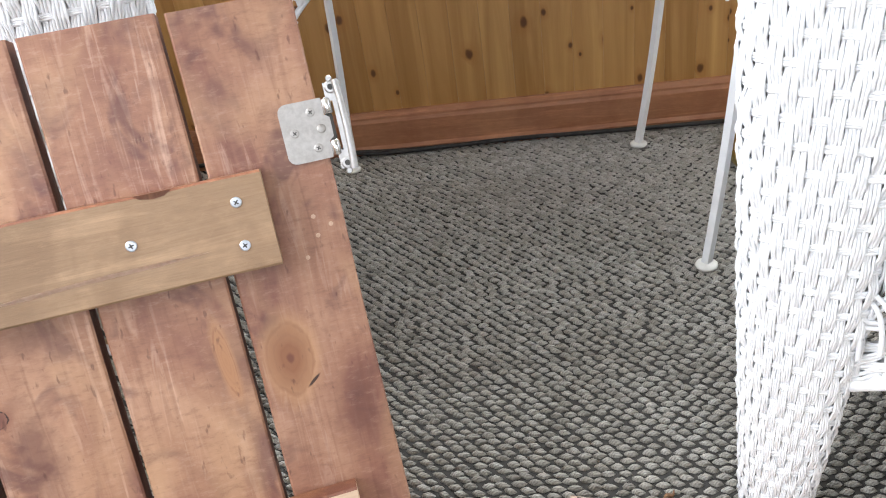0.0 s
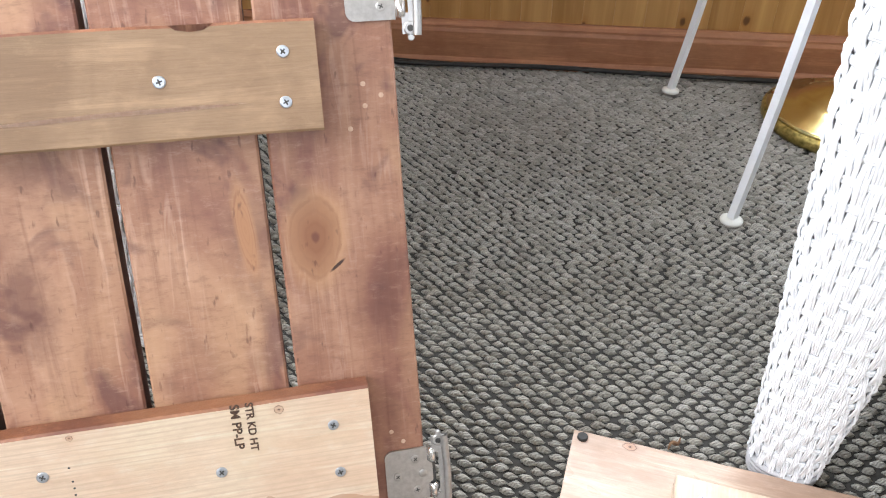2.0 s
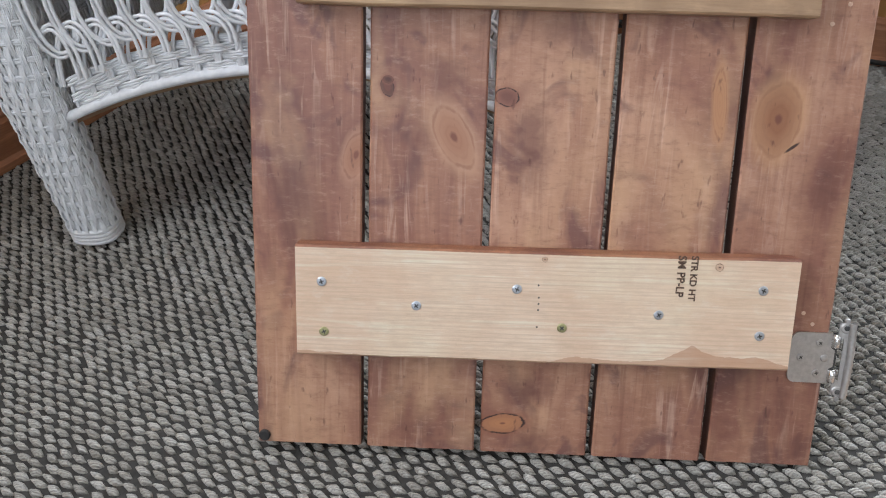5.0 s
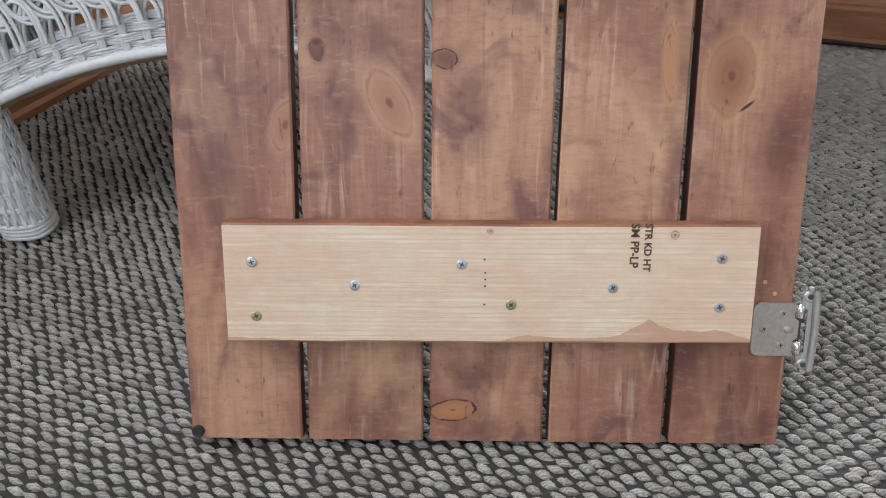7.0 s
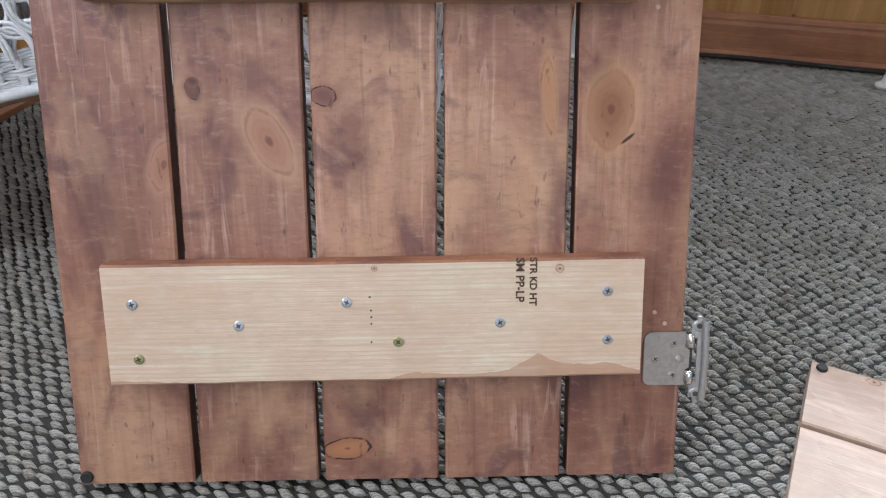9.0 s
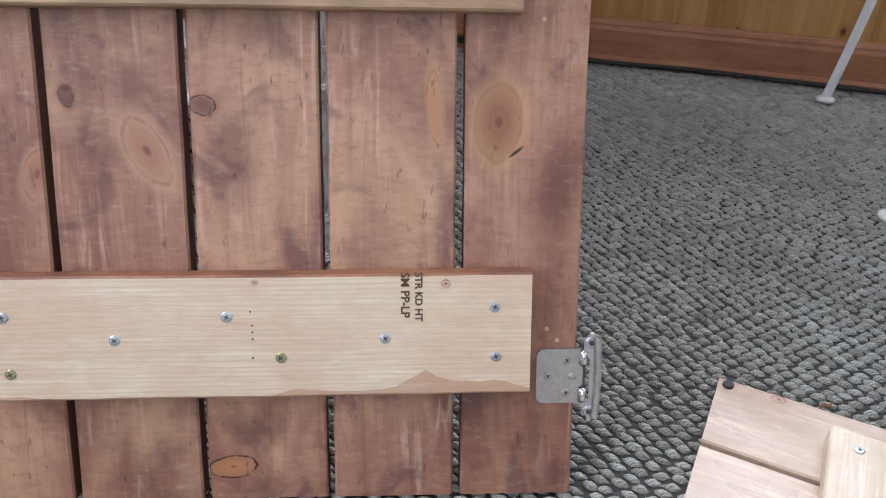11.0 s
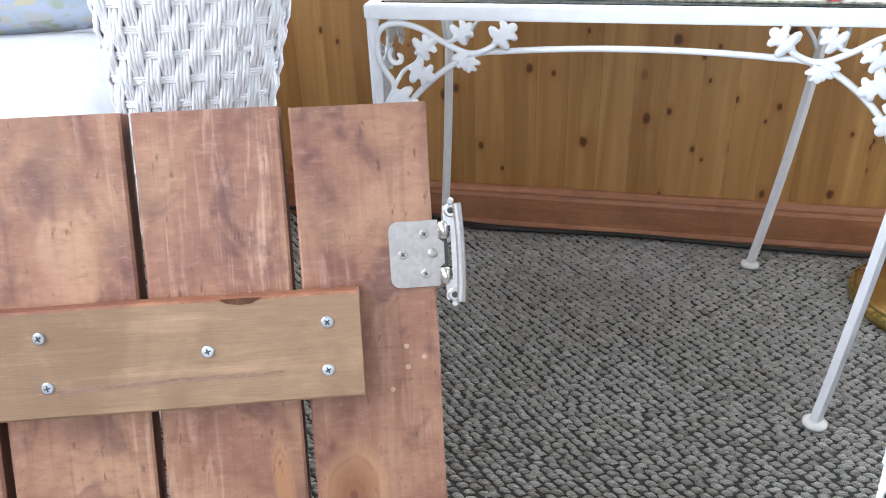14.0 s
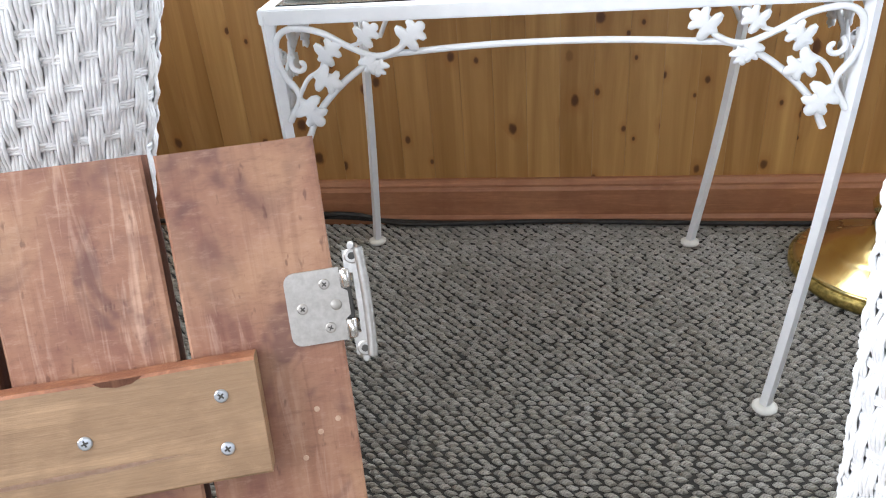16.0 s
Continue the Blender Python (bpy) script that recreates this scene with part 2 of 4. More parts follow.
    for x, z, a, b, lean, heart, halo, line, pith, edge in (
            (0.4015, 0.283, 0.0165, 0.0275, -6, (0.27, 0.115, 0.055), light, (0.22, 0.09, 0.045), 0.13, 0.35), (0.1585, 0.262, 0.0125, 0.0255, 27, (0.33, 0.155, 0.09), (0.5, 0.3, 0.19), (0.2, 0.075, 0.045), 0.16, 0.45),
            (0.1975, 0.294, 0.0088, 0.0068, -4, (0.15, 0.06, 0.045), (0.24, 0.1, 0.065), black, 0.0, 1.0), (0.1065, 0.299, 0.0048, 0.0072, 12, (0.03, 0.012, 0.01), (0.2, 0.075, 0.05), black, 0.6, 0.9),
            (0.107, 0.3045, 0.004, 0.003, 0, (0.07, 0.025, 0.018), (0.25, 0.1, 0.06), black, 0.0, 0.5), (0.2065, 0.026, 0.0178, 0.0088, 8, orange, (0.25, 0.1, 0.06), black, 0.1, 1.0),
            (0.0825, 0.246, 0.009, 0.018, -18, (0.31, 0.14, 0.08), (0.47, 0.26, 0.17), (0.2, 0.08, 0.05), 0.2, 0.5), (0.357, 0.293, 0.005, 0.026, 4, (0.4, 0.2, 0.1), (0.46, 0.24, 0.12), (0.24, 0.1, 0.055), 0.0, 0.4)):
        sub = m.add("ShaderNodeVectorMath", operation="SUBTRACT")
        m.link(m.co, sub.inputs[0])
        sub.inputs[1].default_value = (x, 0, z)
        v = m.mapped((1 / a, 0, 1 / b), source=m.mapped((1, 1, 1), rot=(0, radians(lean), 0), source=sub.outputs[0]))
        ln = m.add("ShaderNodeVectorMath", operation="LENGTH")
        m.link(v, ln.inputs[0])
        r = m.math("ADD", ln.outputs["Value"], m.math("MULTIPLY", m.math("SUBTRACT", m.noise(v, 0.9, 3, 0.6), 0.5), 0.5))
        half = m.math("MULTIPLY", r, 0.4)
        col = m.mix(m.ramp(half, [(0.38, (0.7, 0.7, 0.7)), (0.62, (0, 0, 0))]), col, halo)
        col = m.mix(m.ramp(half, [(0.14, (0.9, 0.9, 0.9)), (0.24, (0.7, 0.7, 0.7)), (0.36, (0.45, 0.45, 0.45)), (0.42, (0, 0, 0))]), col, heart)
        rings = m.math("SINE", m.math("MULTIPLY", r, 21.0))
        ringm = m.math("MULTIPLY", m.ramp(half, [(0.3, (1, 1, 1)), (0.66, (0, 0, 0))]), ramped(rings, 0.3, 0.95))
        col = m.mix(m.math("MULTIPLY", ringm, 0.09), col, dark)
        part_line = m.math("MULTIPLY", m.ramp(half, [(0.365, (0, 0, 0)), (0.39, (edge, edge, edge)), (0.41, (edge, edge, edge)), (0.44, (0, 0, 0))]), ramped(m.noise(v, 1.7, 1), 0.3, 0.5))
        col = m.mix(part_line, col, line)
        if pith:
            col = m.mix(m.ramp(m.math("MULTIPLY", r, 0.5), [(pith * 0.35, (0.85, 0.85, 0.85)), (pith * 0.7, (0, 0, 0))]), col, dark)
    # the short black crack at the rim of the large knot
    sub = m.add("ShaderNodeVectorMath", operation="SUBTRACT")
    m.link(m.co, sub.inputs[0])
    sub.inputs[1].default_value = (0.4145, 0, 0.263)
    ln = m.add("ShaderNodeVectorMath", operation="LENGTH")
    m.link(m.mapped((130, 0, 700), source=m.mapped((1, 1, 1), rot=(0, radians(38), 0), source=sub.outputs[0])), ln.inputs[0])
    col = m.mix(m.ramp(ln.outputs["Value"], [(0.6, (0.95, 0.95, 0.95)), (1.0, (0, 0, 0))]), col, black)
    pits = m.noise(m.mapped((1, 1, 0.35), source=co), 210, 2, 0.6)
    col = m.mix(ramped(pits, 0.66, 0.75, 0.55), col, (0.09, 0.034, 0.026))
    col = m.mix(1.0, col, m.ramp(info, [(0.0, (0.9, 0.87, 0.87)), (0.5, (1, 1, 1)), (1.0, (1.08, 1.08, 1.06))]), "MULTIPLY")
    m.colour(col)
    m.link(m.ramp(broad, [(0.3, (0.38,) * 3), (0.8, (0.56,) * 3)]), m.bsdf.inputs["Roughness"])
    m.bump(m.math("ADD", m.math("MULTIPLY", grain, 0.6), m.math("MULTIPLY", saw, 0.4)), 0.3, 0.001)
    return m.mat


STAINED = stained_pine()
# stained plank sides, with the shade of the gaps put into the colour
SHADED_SIDE = wood("stained_side_shaded", (0.17, 0.068, 0.04), (0.11, 0.042, 0.026), (0.08, 0.03, 0.022), rough=0.6)
STAINED_EDGE = wood("stained_edge", (0.36, 0.16, 0.085), (0.22, 0.085, 0.045), (0.16, 0.06, 0.04), rough=0.5)
BRACE_PALE = wood("pale_pine", (0.83, 0.675, 0.52), (0.72, 0.53, 0.375), (0.66, 0.45, 0.3), [(0.365, 0.171, 0.003, 0.003, 0, 0.9), (0.232, 0.173, 0.002, 0.002, 0, 0.9)], along="X", rough=0.5, grain=1.8, blotch=0.4, smear=0.0895, lines=85.0)
BRACE_TAN = wood("tan_pine", (0.38, 0.25, 0.15), (0.30, 0.188, 0.108), (0.2, 0.12, 0.07), along="X", rough=0.5, blotch=0.5)
# same stained pine as the leaning door; its paleness paints in glancing window sheen
LYING_SHEEN = wood("lying_pine_sheen", (0.56, 0.42, 0.33), (0.45, 0.305, 0.22), (0.38, 0.24, 0.17), [(0.052, 0.155, 0.006, 0.007, 0, 0.9), (0.006, 0.05, 0.004, 0.006, 0, 0.8)], rough=0.3, blotch=0.4)
LYING_BRACE = wood("lying_brace", (0.64, 0.52, 0.41), (0.55, 0.42, 0.31), (0.5, 0.37, 0.26), along="X", rough=0.32, blotch=0.3)
BASEBOARD = wood("reddish_baseboard", (0.39, 0.175, 0.088), (0.3, 0.12, 0.056), (0.25, 0.095, 0.046), along="X", rough=0.5, blotch=0.4)


def pine_wall():
    m = Nodes("varnished_knotty_pine", 0.35)
    info = m.add("ShaderNodeObjectInfo").outputs["Random"]
    shift = m.add("ShaderNodeCombineXYZ")
    m.link(m.math("MULTIPLY", info, 9.1), shift.inputs[1])
    m.link(m.math("MULTIPLY", info, 3.7), shift.inputs[2])
    va = m.add("ShaderNodeVectorMath", operation="ADD")
    m.link(m.co, va.inputs[0])
    m.link(shift.outputs[0], va.inputs[1])
    co = va.outputs[0]
    grain = m.noise(m.mapped((28, 28, 1.6), source=co), 1.4, 5, 0.6, 0.8)
    col = m.ramp(grain, [(0.28, (0.34, 0.17, 0.05)), (0.52, (0.43, 0.232, 0.078)), (0.75, (0.55, 0.325, 0.12))])
    tone = m.ramp(info, [(0.0, (0.84, 0.79, 0.72)), (0.5, (1.0, 0.98, 0.95)), (1.0, (1.12, 1.15, 1.18))])
    col = m.mix(1.0, col, tone, "MULTIPLY")
    sep = m.add("ShaderNodeSeparateXYZ")
    m.link(co, sep.inputs[0])
    flat = m.add("ShaderNodeCombineXYZ")
    m.link(m.math("ADD", m.math("MULTIPLY", sep.outputs[0], 21.0), m.math("MULTIPLY", info, 40.0)), flat.inputs[0])
    m.link(m.math("MULTIPLY", sep.outputs[2], 14.0), flat.inputs[1])
    vor = m.add("ShaderNodeTexVoronoi")
    vor.voronoi_dimensions = "2D"
    vor.inputs["Scale"].default_value = 1.0
    m.link(flat.outputs[0], vor.inputs["Vector"])
    sepc = m.add("ShaderNodeSeparateColor")
    m.link(vor.outputs["Color"], sepc.inputs[0])
    some = m.ramp(sepc.outputs[0], [(0.64, (0, 0, 0)), (0.68, (1, 1, 1))])
    vor.inputs["Randomness"].default_value = 1.0
    size = m.math("ADD", m.math("MULTIPLY", sepc.outputs[1], 1.3), 0.55)
    reach = m.math("ADD", m.math("MULTIPLY", vor.outputs["Distance"], size), m.math("MULTIPLY", m.math("SUBTRACT", m.noise(flat.outputs[0], 5.0, 2), 0.5), 0.08))
    knot = m.ramp(reach, [(0.0, (1, 1, 1)), (0.07, (0.9, 0.9, 0.9)), (0.12, (0, 0, 0))])
    knot = m.math("MULTIPLY", knot, some)
    halo = m.ramp(reach, [(0.05, (0.6, 0.6, 0.6)), (0.3, (0, 0, 0))])
    halo = m.math("MULTIPLY", halo, some)
    col = m.mix(halo, col, (0.33, 0.13, 0.03))
    col = m.mix(knot, col, (0.1, 0.035, 0.012))
    m.colour(col)
    m.bump(grain, 0.15, 0.001)
    return m.mat


PINE_WALL = pine_wall()


def carpet_yarn():
    m = Nodes("looped_wool_yarn", 0.95)
    rnd = m.add("ShaderNodeNewGeometry").outputs["Random Per Island"]
    col = m.ramp(rnd, [(0.0, (0.42, 0.4, 0.362)), (0.3, (0.52, 0.5, 0.455)), (0.65, (0.58, 0.56, 0.515)), (1.0, (0.66, 0.64, 0.6))])
    big = m.noise(m.co, 3.0, 3)
    col = m.mix(1.0, col, m.ramp(big, [(0.3, (0.85, 0.83, 0.8)), (0.7, (1.05, 1.05, 1.05))]), "MULTIPLY")
    strands = m.add("ShaderNodeTexWave")
    strands.inputs["Scale"].default_value = 190
    strands.inputs["Distortion"].default_value = 3.5
    strands.inputs["Detail"].default_value = 2
    m.link(m.mapped((1, 1, 1), rot=(0, 0, radians(72))), strands.inputs["Vector"])
    fuzz = m.noise(m.co, 750, 3, 0.75)
    h = m.math("ADD", m.math("MULTIPLY", strands.outputs["Fac"], 0.35), m.math("MULTIPLY", fuzz, 0.95))
    col = m.mix(m.ramp(h, [(0.42, (0.6, 0.6, 0.6)), (0.7, (0, 0, 0))]), col, (0.16, 0.15, 0.13))
    m.colour(col)
    m.bump(h, 1.0, 0.002)
    return m.mat


YARN = carpet_yarn()


def carpet_pile():
    """The same carpet where no single loop can be told apart."""
    m = Nodes("carpet_pile", 0.95)
    vor = m.add("ShaderNodeTexVoronoi")
    vor.inputs["Scale"].default_value = 1.0
    m.link(m.mapped((62, 127, 60)), vor.inputs["Vector"])
    gap = m.ramp(vor.outputs["Distance"], [(0.3, (1, 1, 1)), (0.75, (0, 0, 0))])
    # dark cell borders paint in the shade that lies between loops
    m.colour(m.mix(gap, (0.05, 0.046, 0.042), m.ramp(m.noise(m.co, 45, 3), [(0.35, (0.36, 0.345, 0.31)), (0.65, (0.58, 0.56, 0.52))])))
    m.bump(gap, 0.8, 0.006)
    return m.mat


PILE = carpet_pile()


def simple(name, a, b, rough, scale=40, metal=0.0, bump=0.1, dist=0.0006):
    m = Nodes(name, rough, metal)
    n = m.noise(m.co, scale, 4)
    m.colour(m.ramp(n, [(0.3, a), (0.7, b)]))
    m.link(m.ramp(m.noise(m.co, scale * 0.37, 3), [(0.3, (max(rough - 0.06, 0.02),) * 3), (0.75, (min(rough + 0.1, 1),) * 3)]), m.bsdf.inputs["Roughness"])
    m.bump(n, bump, dist)
    return m.mat


# near-black, so the colour itself gives the shade between the yarn loops
SHADED_BACKING = simple("shaded_carpet_backing", (0.03, 0.028, 0.025), (0.05, 0.046, 0.042), 0.95, 200)
WICKER = simple("white_painted_wicker", (0.76, 0.78, 0.81), (0.87, 0.89, 0.91), 0.55, 160, bump=0.35)
# greyer than the strands: shade in the gaps of the weave, as colour
SHADED_CORE = simple("shaded_wicker_core", (0.52, 0.53, 0.54), (0.66, 0.67, 0.68), 0.7, 90)
WHITE_IRON = simple("white_painted_iron", (0.79, 0.81, 0.84), (0.85, 0.87, 0.89), 0.35, 60, bump=0.12)
SATIN = simple("satin_nickel", (0.4, 0.39, 0.38), (0.5, 0.49, 0.48), 0.4, 300, metal=0.9, bump=0.06, dist=0.0002)
NICKEL = simple("brushed_nickel", (0.42, 0.4, 0.38), (0.52, 0.5, 0.48), 0.46, 300, metal=1.0, bump=0.06, dist=0.0002)
CHROME = simple("bright_nickel", (0.66, 0.65, 0.64), (0.76, 0.75, 0.74), 0.2, 200, metal=1.0, bump=0.04, dist=0.0002)
BRASS_SCREW = simple("yellow_zinc_screw", (0.34, 0.33, 0.16), (0.46, 0.44, 0.24), 0.35, 300, metal=0.9)
ZINC = simple("zinc_screw", (0.46, 0.49, 0.54), (0.6, 0.63, 0.68), 0.34, 300, metal=0.9)
BRASS = simple("polished_brass", (0.7, 0.58, 0.25), (0.8, 0.7, 0.36), 0.24, 20, metal=1.0, bump=0.03)
BRASS_WORN = simple("worn_brass_rim", (0.16, 0.13, 0.035), (0.6, 0.46, 0.15), 0.4, 130, metal=0.8, bump=0.5, dist=0.001)
BLACK = simple("black_rubber", (0.012, 0.011, 0.011), (0.03, 0.028, 0.027), 0.6, 80)
DARK_SLOT = simple("dark_recess", (0.03, 0.03, 0.03), (0.07, 0.065, 0.06), 0.6, 100)
INK = simple("stamp_ink", (0.03, 0.022, 0.018), (0.16, 0.085, 0.05), 0.7, 500)
PLASTER = simple("painted_plaster", (0.36, 0.33, 0.28), (0.42, 0.39, 0.34), 0.8, 12)
TERRACOTTA = simple("terracotta", (0.42, 0.19, 0.13), (0.5, 0.25, 0.18), 0.75, 60)
PALE_GREEN = simple("pale_green_ceramic", (0.5, 0.6, 0.42), (0.58, 0.67, 0.5), 0.3, 15)
PAPER = simple("white_card", (0.72, 0.68, 0.68), (0.8, 0.78, 0.78), 0.6, 30)
RED = simple("red_card_edge", (0.5, 0.03, 0.04), (0.6, 0.06, 0.06), 0.5, 40)
CREAM = simple("cream_rubber_foot", (0.72, 0.72, 0.68), (0.8, 0.8, 0.77), 0.5, 80)
FILLER = simple("pale_filler", (0.5, 0.33, 0.23), (0.62, 0.44, 0.33), 0.6, 300)
SEAT_WHITE = simple("white_cotton", (0.74, 0.75, 0.77), (0.84, 0.84, 0.85), 0.9, 30, bump=0.3)
FOOT_GREY = simple("grey_wrapped_band", (0.42, 0.42, 0.44), (0.56, 0.56, 0.58), 0.6, 120, bump=0.3)


def floral(name, base):
    """Faded leaves and blossoms printed over each other on pale blue cotton."""
    m = Nodes(name, 0.9)
    col = base
    warp = m.add("ShaderNodeVectorMath", operation="ADD")
    m.link(m.co, warp.inputs[0])
    wob = m.add("ShaderNodeTexNoise")
    wob.inputs["Scale"].default_value = 22
    m.link(m.co, wob.inputs["Vector"])
    m.link(m.mapped((0.05, 0.05, 0.05), source=wob.outputs["Color"]), warp.inputs[1])
    for k, (scale, lo, hi, stops) in enumerate(((16, 0.5, 0.62, ((0.42, 0.47, 0.6), (0.5, 0.56, 0.66), (0.3, 0.36, 0.3))), (30, 0.42, 0.55, ((0.33, 0.38, 0.26), (0.44, 0.47, 0.34), (0.5, 0.5, 0.52))), (48, 0.34, 0.46, ((0.62, 0.56, 0.36), (0.3, 0.33, 0.45), (0.46, 0.4, 0.32))))):
        vor = m.add("ShaderNodeTexVoronoi")
        vor.inputs["Scale"].default_value = scale
        m.link(m.mapped((1, 1.7, 1), (k * 3.1, k, 0), (0, 0, 0.6 * k), source=warp.outputs[0]), vor.inputs["Vector"])
        sep = m.add("ShaderNodeSeparateColor")
        m.link(vor.outputs["Color"], sep.inputs[0])
        some = m.ramp(sep.outputs[1], [(0.12, (0, 0, 0)), (0.2, (0.9, 0.9, 0.9))])
        petal = m.math("MULTIPLY", m.ramp(vor.outputs["Distance"], [(lo, (1, 1, 1)), (hi, (0, 0, 0))]), some)
        col = m.mix(petal, col, m.ramp(sep.outputs[0], [(0.0, stops[0]), (0.5, stops[1]), (1.0, stops[2])]))
    m.colour(col)
    m.bump(m.noise(m.co, 400, 2), 0.2, 0.0006)
    return m.mat


FLORAL = floral("floral_cotton", (0.45, 0.52, 0.6))
DRY_BROWN = simple("dry_brown_leaf", (0.12, 0.06, 0.03), (0.26, 0.14, 0.07), 0.8, 300)
PLACEMAT_EDGE = simple("patterned_border", (0.035, 0.035, 0.03), (0.5, 0.47, 0.38), 0.8, 160)
PLACEMAT = simple("patterned_paper", (0.17, 0.16, 0.12), (0.74, 0.7, 0.57), 0.8, 95)


def pane():
    m = Nodes("clear_glass", 0.03)
    m.colour((0.86, 0.92, 0.93))
    m.bsdf.inputs["Transmission Weight"].default_value = 1.0
    m.bsdf.inputs["IOR"].default_value = 1.5
    return m.mat


GLASS = pane()


# ---- ways to build ----
def empty(name, m, label, category, group="", kind=""):
    ob = new(name)
    ob.empty_display_size = 0.05
    ob.matrix_world = m
    return tagged(ob, label, category, group, kind)


def part(name, bm, material, parent, label="", kind="", smooth=False):
    """Links a bmesh, or a mesh, as one object under a thing or a part."""
    if isinstance(bm, bmesh.types.BMesh):
        data = bpy.data.meshes.new(name)
        bmesh.ops.recalc_face_normals(bm, faces=bm.faces)
        bm.to_mesh(data)
        bm.free()
    else:
        data = bm
    if smooth:
        data.polygons.foreach_set("use_smooth", [True] * len(data.polygons))
    if not data.materials:
        data.materials.append(material)
    ob = new(name, data)
    if parent is not None:
        ob.parent = parent
    return tagged(ob, label, kind=kind)


def add_box(bm, lo, hi, bevel=0.0, m=None):
    made = bmesh.ops.create_cube(bm, size=1)["verts"]
    for v in made:
        v.co = Vector([a + (c + 0.5) * (b - a) for a, b, c in zip(lo, hi, v.co)])
    if bevel:
        edges = list({e for v in made for e in v.link_edges})
        made = list({v for f in bmesh.ops.bevel(bm, geom=edges, offset=bevel, segments=2, affect="EDGES")["faces"] for v in f.verts} | {v for v in made if v.is_valid})
    if m is not None:
        bmesh.ops.transform(bm, matrix=m, verts=made)
    return bm


def box(lo, hi, bevel=0.0, m=None):
    return add_box(bmesh.new(), lo, hi, bevel, m)


def lathe(profile, steps=32):
    """A turned body about z from (radius, height) pairs."""
    bm = bmesh.new()
    rings = [[bm.verts.new((r * math.cos(a), r * math.sin(a), z)) for a in [2 * math.pi * i / steps for i in range(steps)]] for r, z in profile]
    for a, b in zip(rings, rings[1:]):
        for i in range(steps):
            bm.faces.new((a[i], a[(i + 1) % steps], b[(i + 1) % steps], b[i]))
    bm.faces.new(rings[0][::-1])
    bm.faces.new(rings[-1])
    return bm


def tubes(name, lines, radii, sides=5):
    """One mesh of many round strands. lines: arrays of points; radii: one number or an array for each."""
    verts, faces, base = [], [], 0
    ang = np.arange(sides) * 2 * np.pi / sides
    for line, rad in zip(lines, radii):
        p = np.asarray(line, float)
        n = len(p)
        tan = np.gradient(p, axis=0)
        tan /= np.maximum(np.linalg.norm(tan, axis=1, keepdims=True), 1e-9)
        ref = np.array([0.13, 0.97, 0.21]) if abs(tan[:, 1]).mean() < 0.8 else np.array([0.97, 0.1, 0.21])
        a = np.cross(tan, ref)
        a /= np.maximum(np.linalg.norm(a, axis=1, keepdims=True), 1e-9)
        b = np.cross(tan, a)
        r = np.broadcast_to(np.asarray(rad, float), (n,))[:, None, None]
        ring = p[:, None, :] + r * (np.cos(ang)[None, :, None] * a[:, None, :] + np.sin(ang)[None, :, None] * b[:, None, :])
        verts.append(ring.reshape(-1, 3))
        i = np.arange(n - 1)[:, None] * sides
        j = np.arange(sides)[None, :]
        k = (j + 1) % sides
        quad = np.stack([i + j, i + k, i + sides + k, i + sides + j], -1).reshape(-1, 4) + base
        faces.append(quad)
        base += n * sides
    data = bpy.data.meshes.new(name)
    data.from_pydata(np.concatenate(verts).tolist(), [], np.concatenate(faces).tolist())
    data.polygons.foreach_set("use_smooth", [True] * len(data.polygons))
    return data


def smooth_line(points, steps=8):
    """A Catmull-Rom line through the points."""
    p = np.asarray(points, float)
    p = np.vstack([2 * p[0] - p[1], p, 2 * p[-1] - p[-2]])
    out = []
    for i in range(1, len(p) - 2):
        for t in np.linspace(0, 1, steps, endpoint=False):
            a, b, c, d = p[i - 1:i + 3]
            out.append(0.5 * (2 * b + (c - a) * t + (2 * a - 5 * b + 4 * c - d) * t * t + (3 * b - a - 3 * c + d) * t ** 3))
    out.append(p[-2])
    return np.array(out)


def disc(r, thick, m, steps=16, dome=0.0):
    bm = lathe([(r, 0), (r, thick * 0.7), (r * 0.85, thick), (r * 0.3, thick + dome)], steps)
    bmesh.ops.transform(bm, matrix=m, verts=bm.verts)
    return bm


# ---- the room ----
WEST, NORTH, EAST, SOUTH, TOP = -1.385, 1.388, 1.6, -2.25, 2.4


def wall(name, lo, hi, opening=None, label="", mat=PLASTER):
    """A thick wall along x or y, in the room's axes, with one window opening (from, to, sill, head)."""
    bm = bmesh.new()
    if opening is None:
        add_box(bm, lo, hi)
    else:
        a, b, sill, head = opening
        ax = 0 if hi[0] - lo[0] > hi[1] - lo[1] else 1

        def piece(p, q, z0, z1):
            l, h = list(lo), list(hi)
            l[ax], h[ax], l[2], h[2] = p, q, z0, z1
            add_box(bm, l, h)
        piece(lo[ax], hi[ax], lo[2], sill)
        piece(lo[ax], hi[ax], head, hi[2])
        piece(lo[ax], a, sill, head)
        piece(b, hi[ax], sill, head)
    ob = part(name, bm, mat, None, kind="structure")
    ob.matrix_world = ROOM
    return tagged(ob, label, "wall", kind="structure")


wall_north = wall("wall_north", (WEST - 0.15, NORTH, 0), (EAST + 0.15, NORTH + 0.14, TOP), (-1.3, 1.1, 0.85, 2.05), "varnished knotty pine wainscot wall below a window")
wall_west = wall("wall_west", (WEST - 0.15, SOUTH, 0), (WEST, NORTH, TOP), (-1.35, 0.45, 0.85, 2.05), "varnished pine wainscot side wall with a window")
wall_east = wall("wall_east", (EAST, SOUTH, 0), (EAST + 0.15, NORTH, TOP), (-0.9, 1.3, 0.85, 2.05), "pale side wall with a wide window opening")
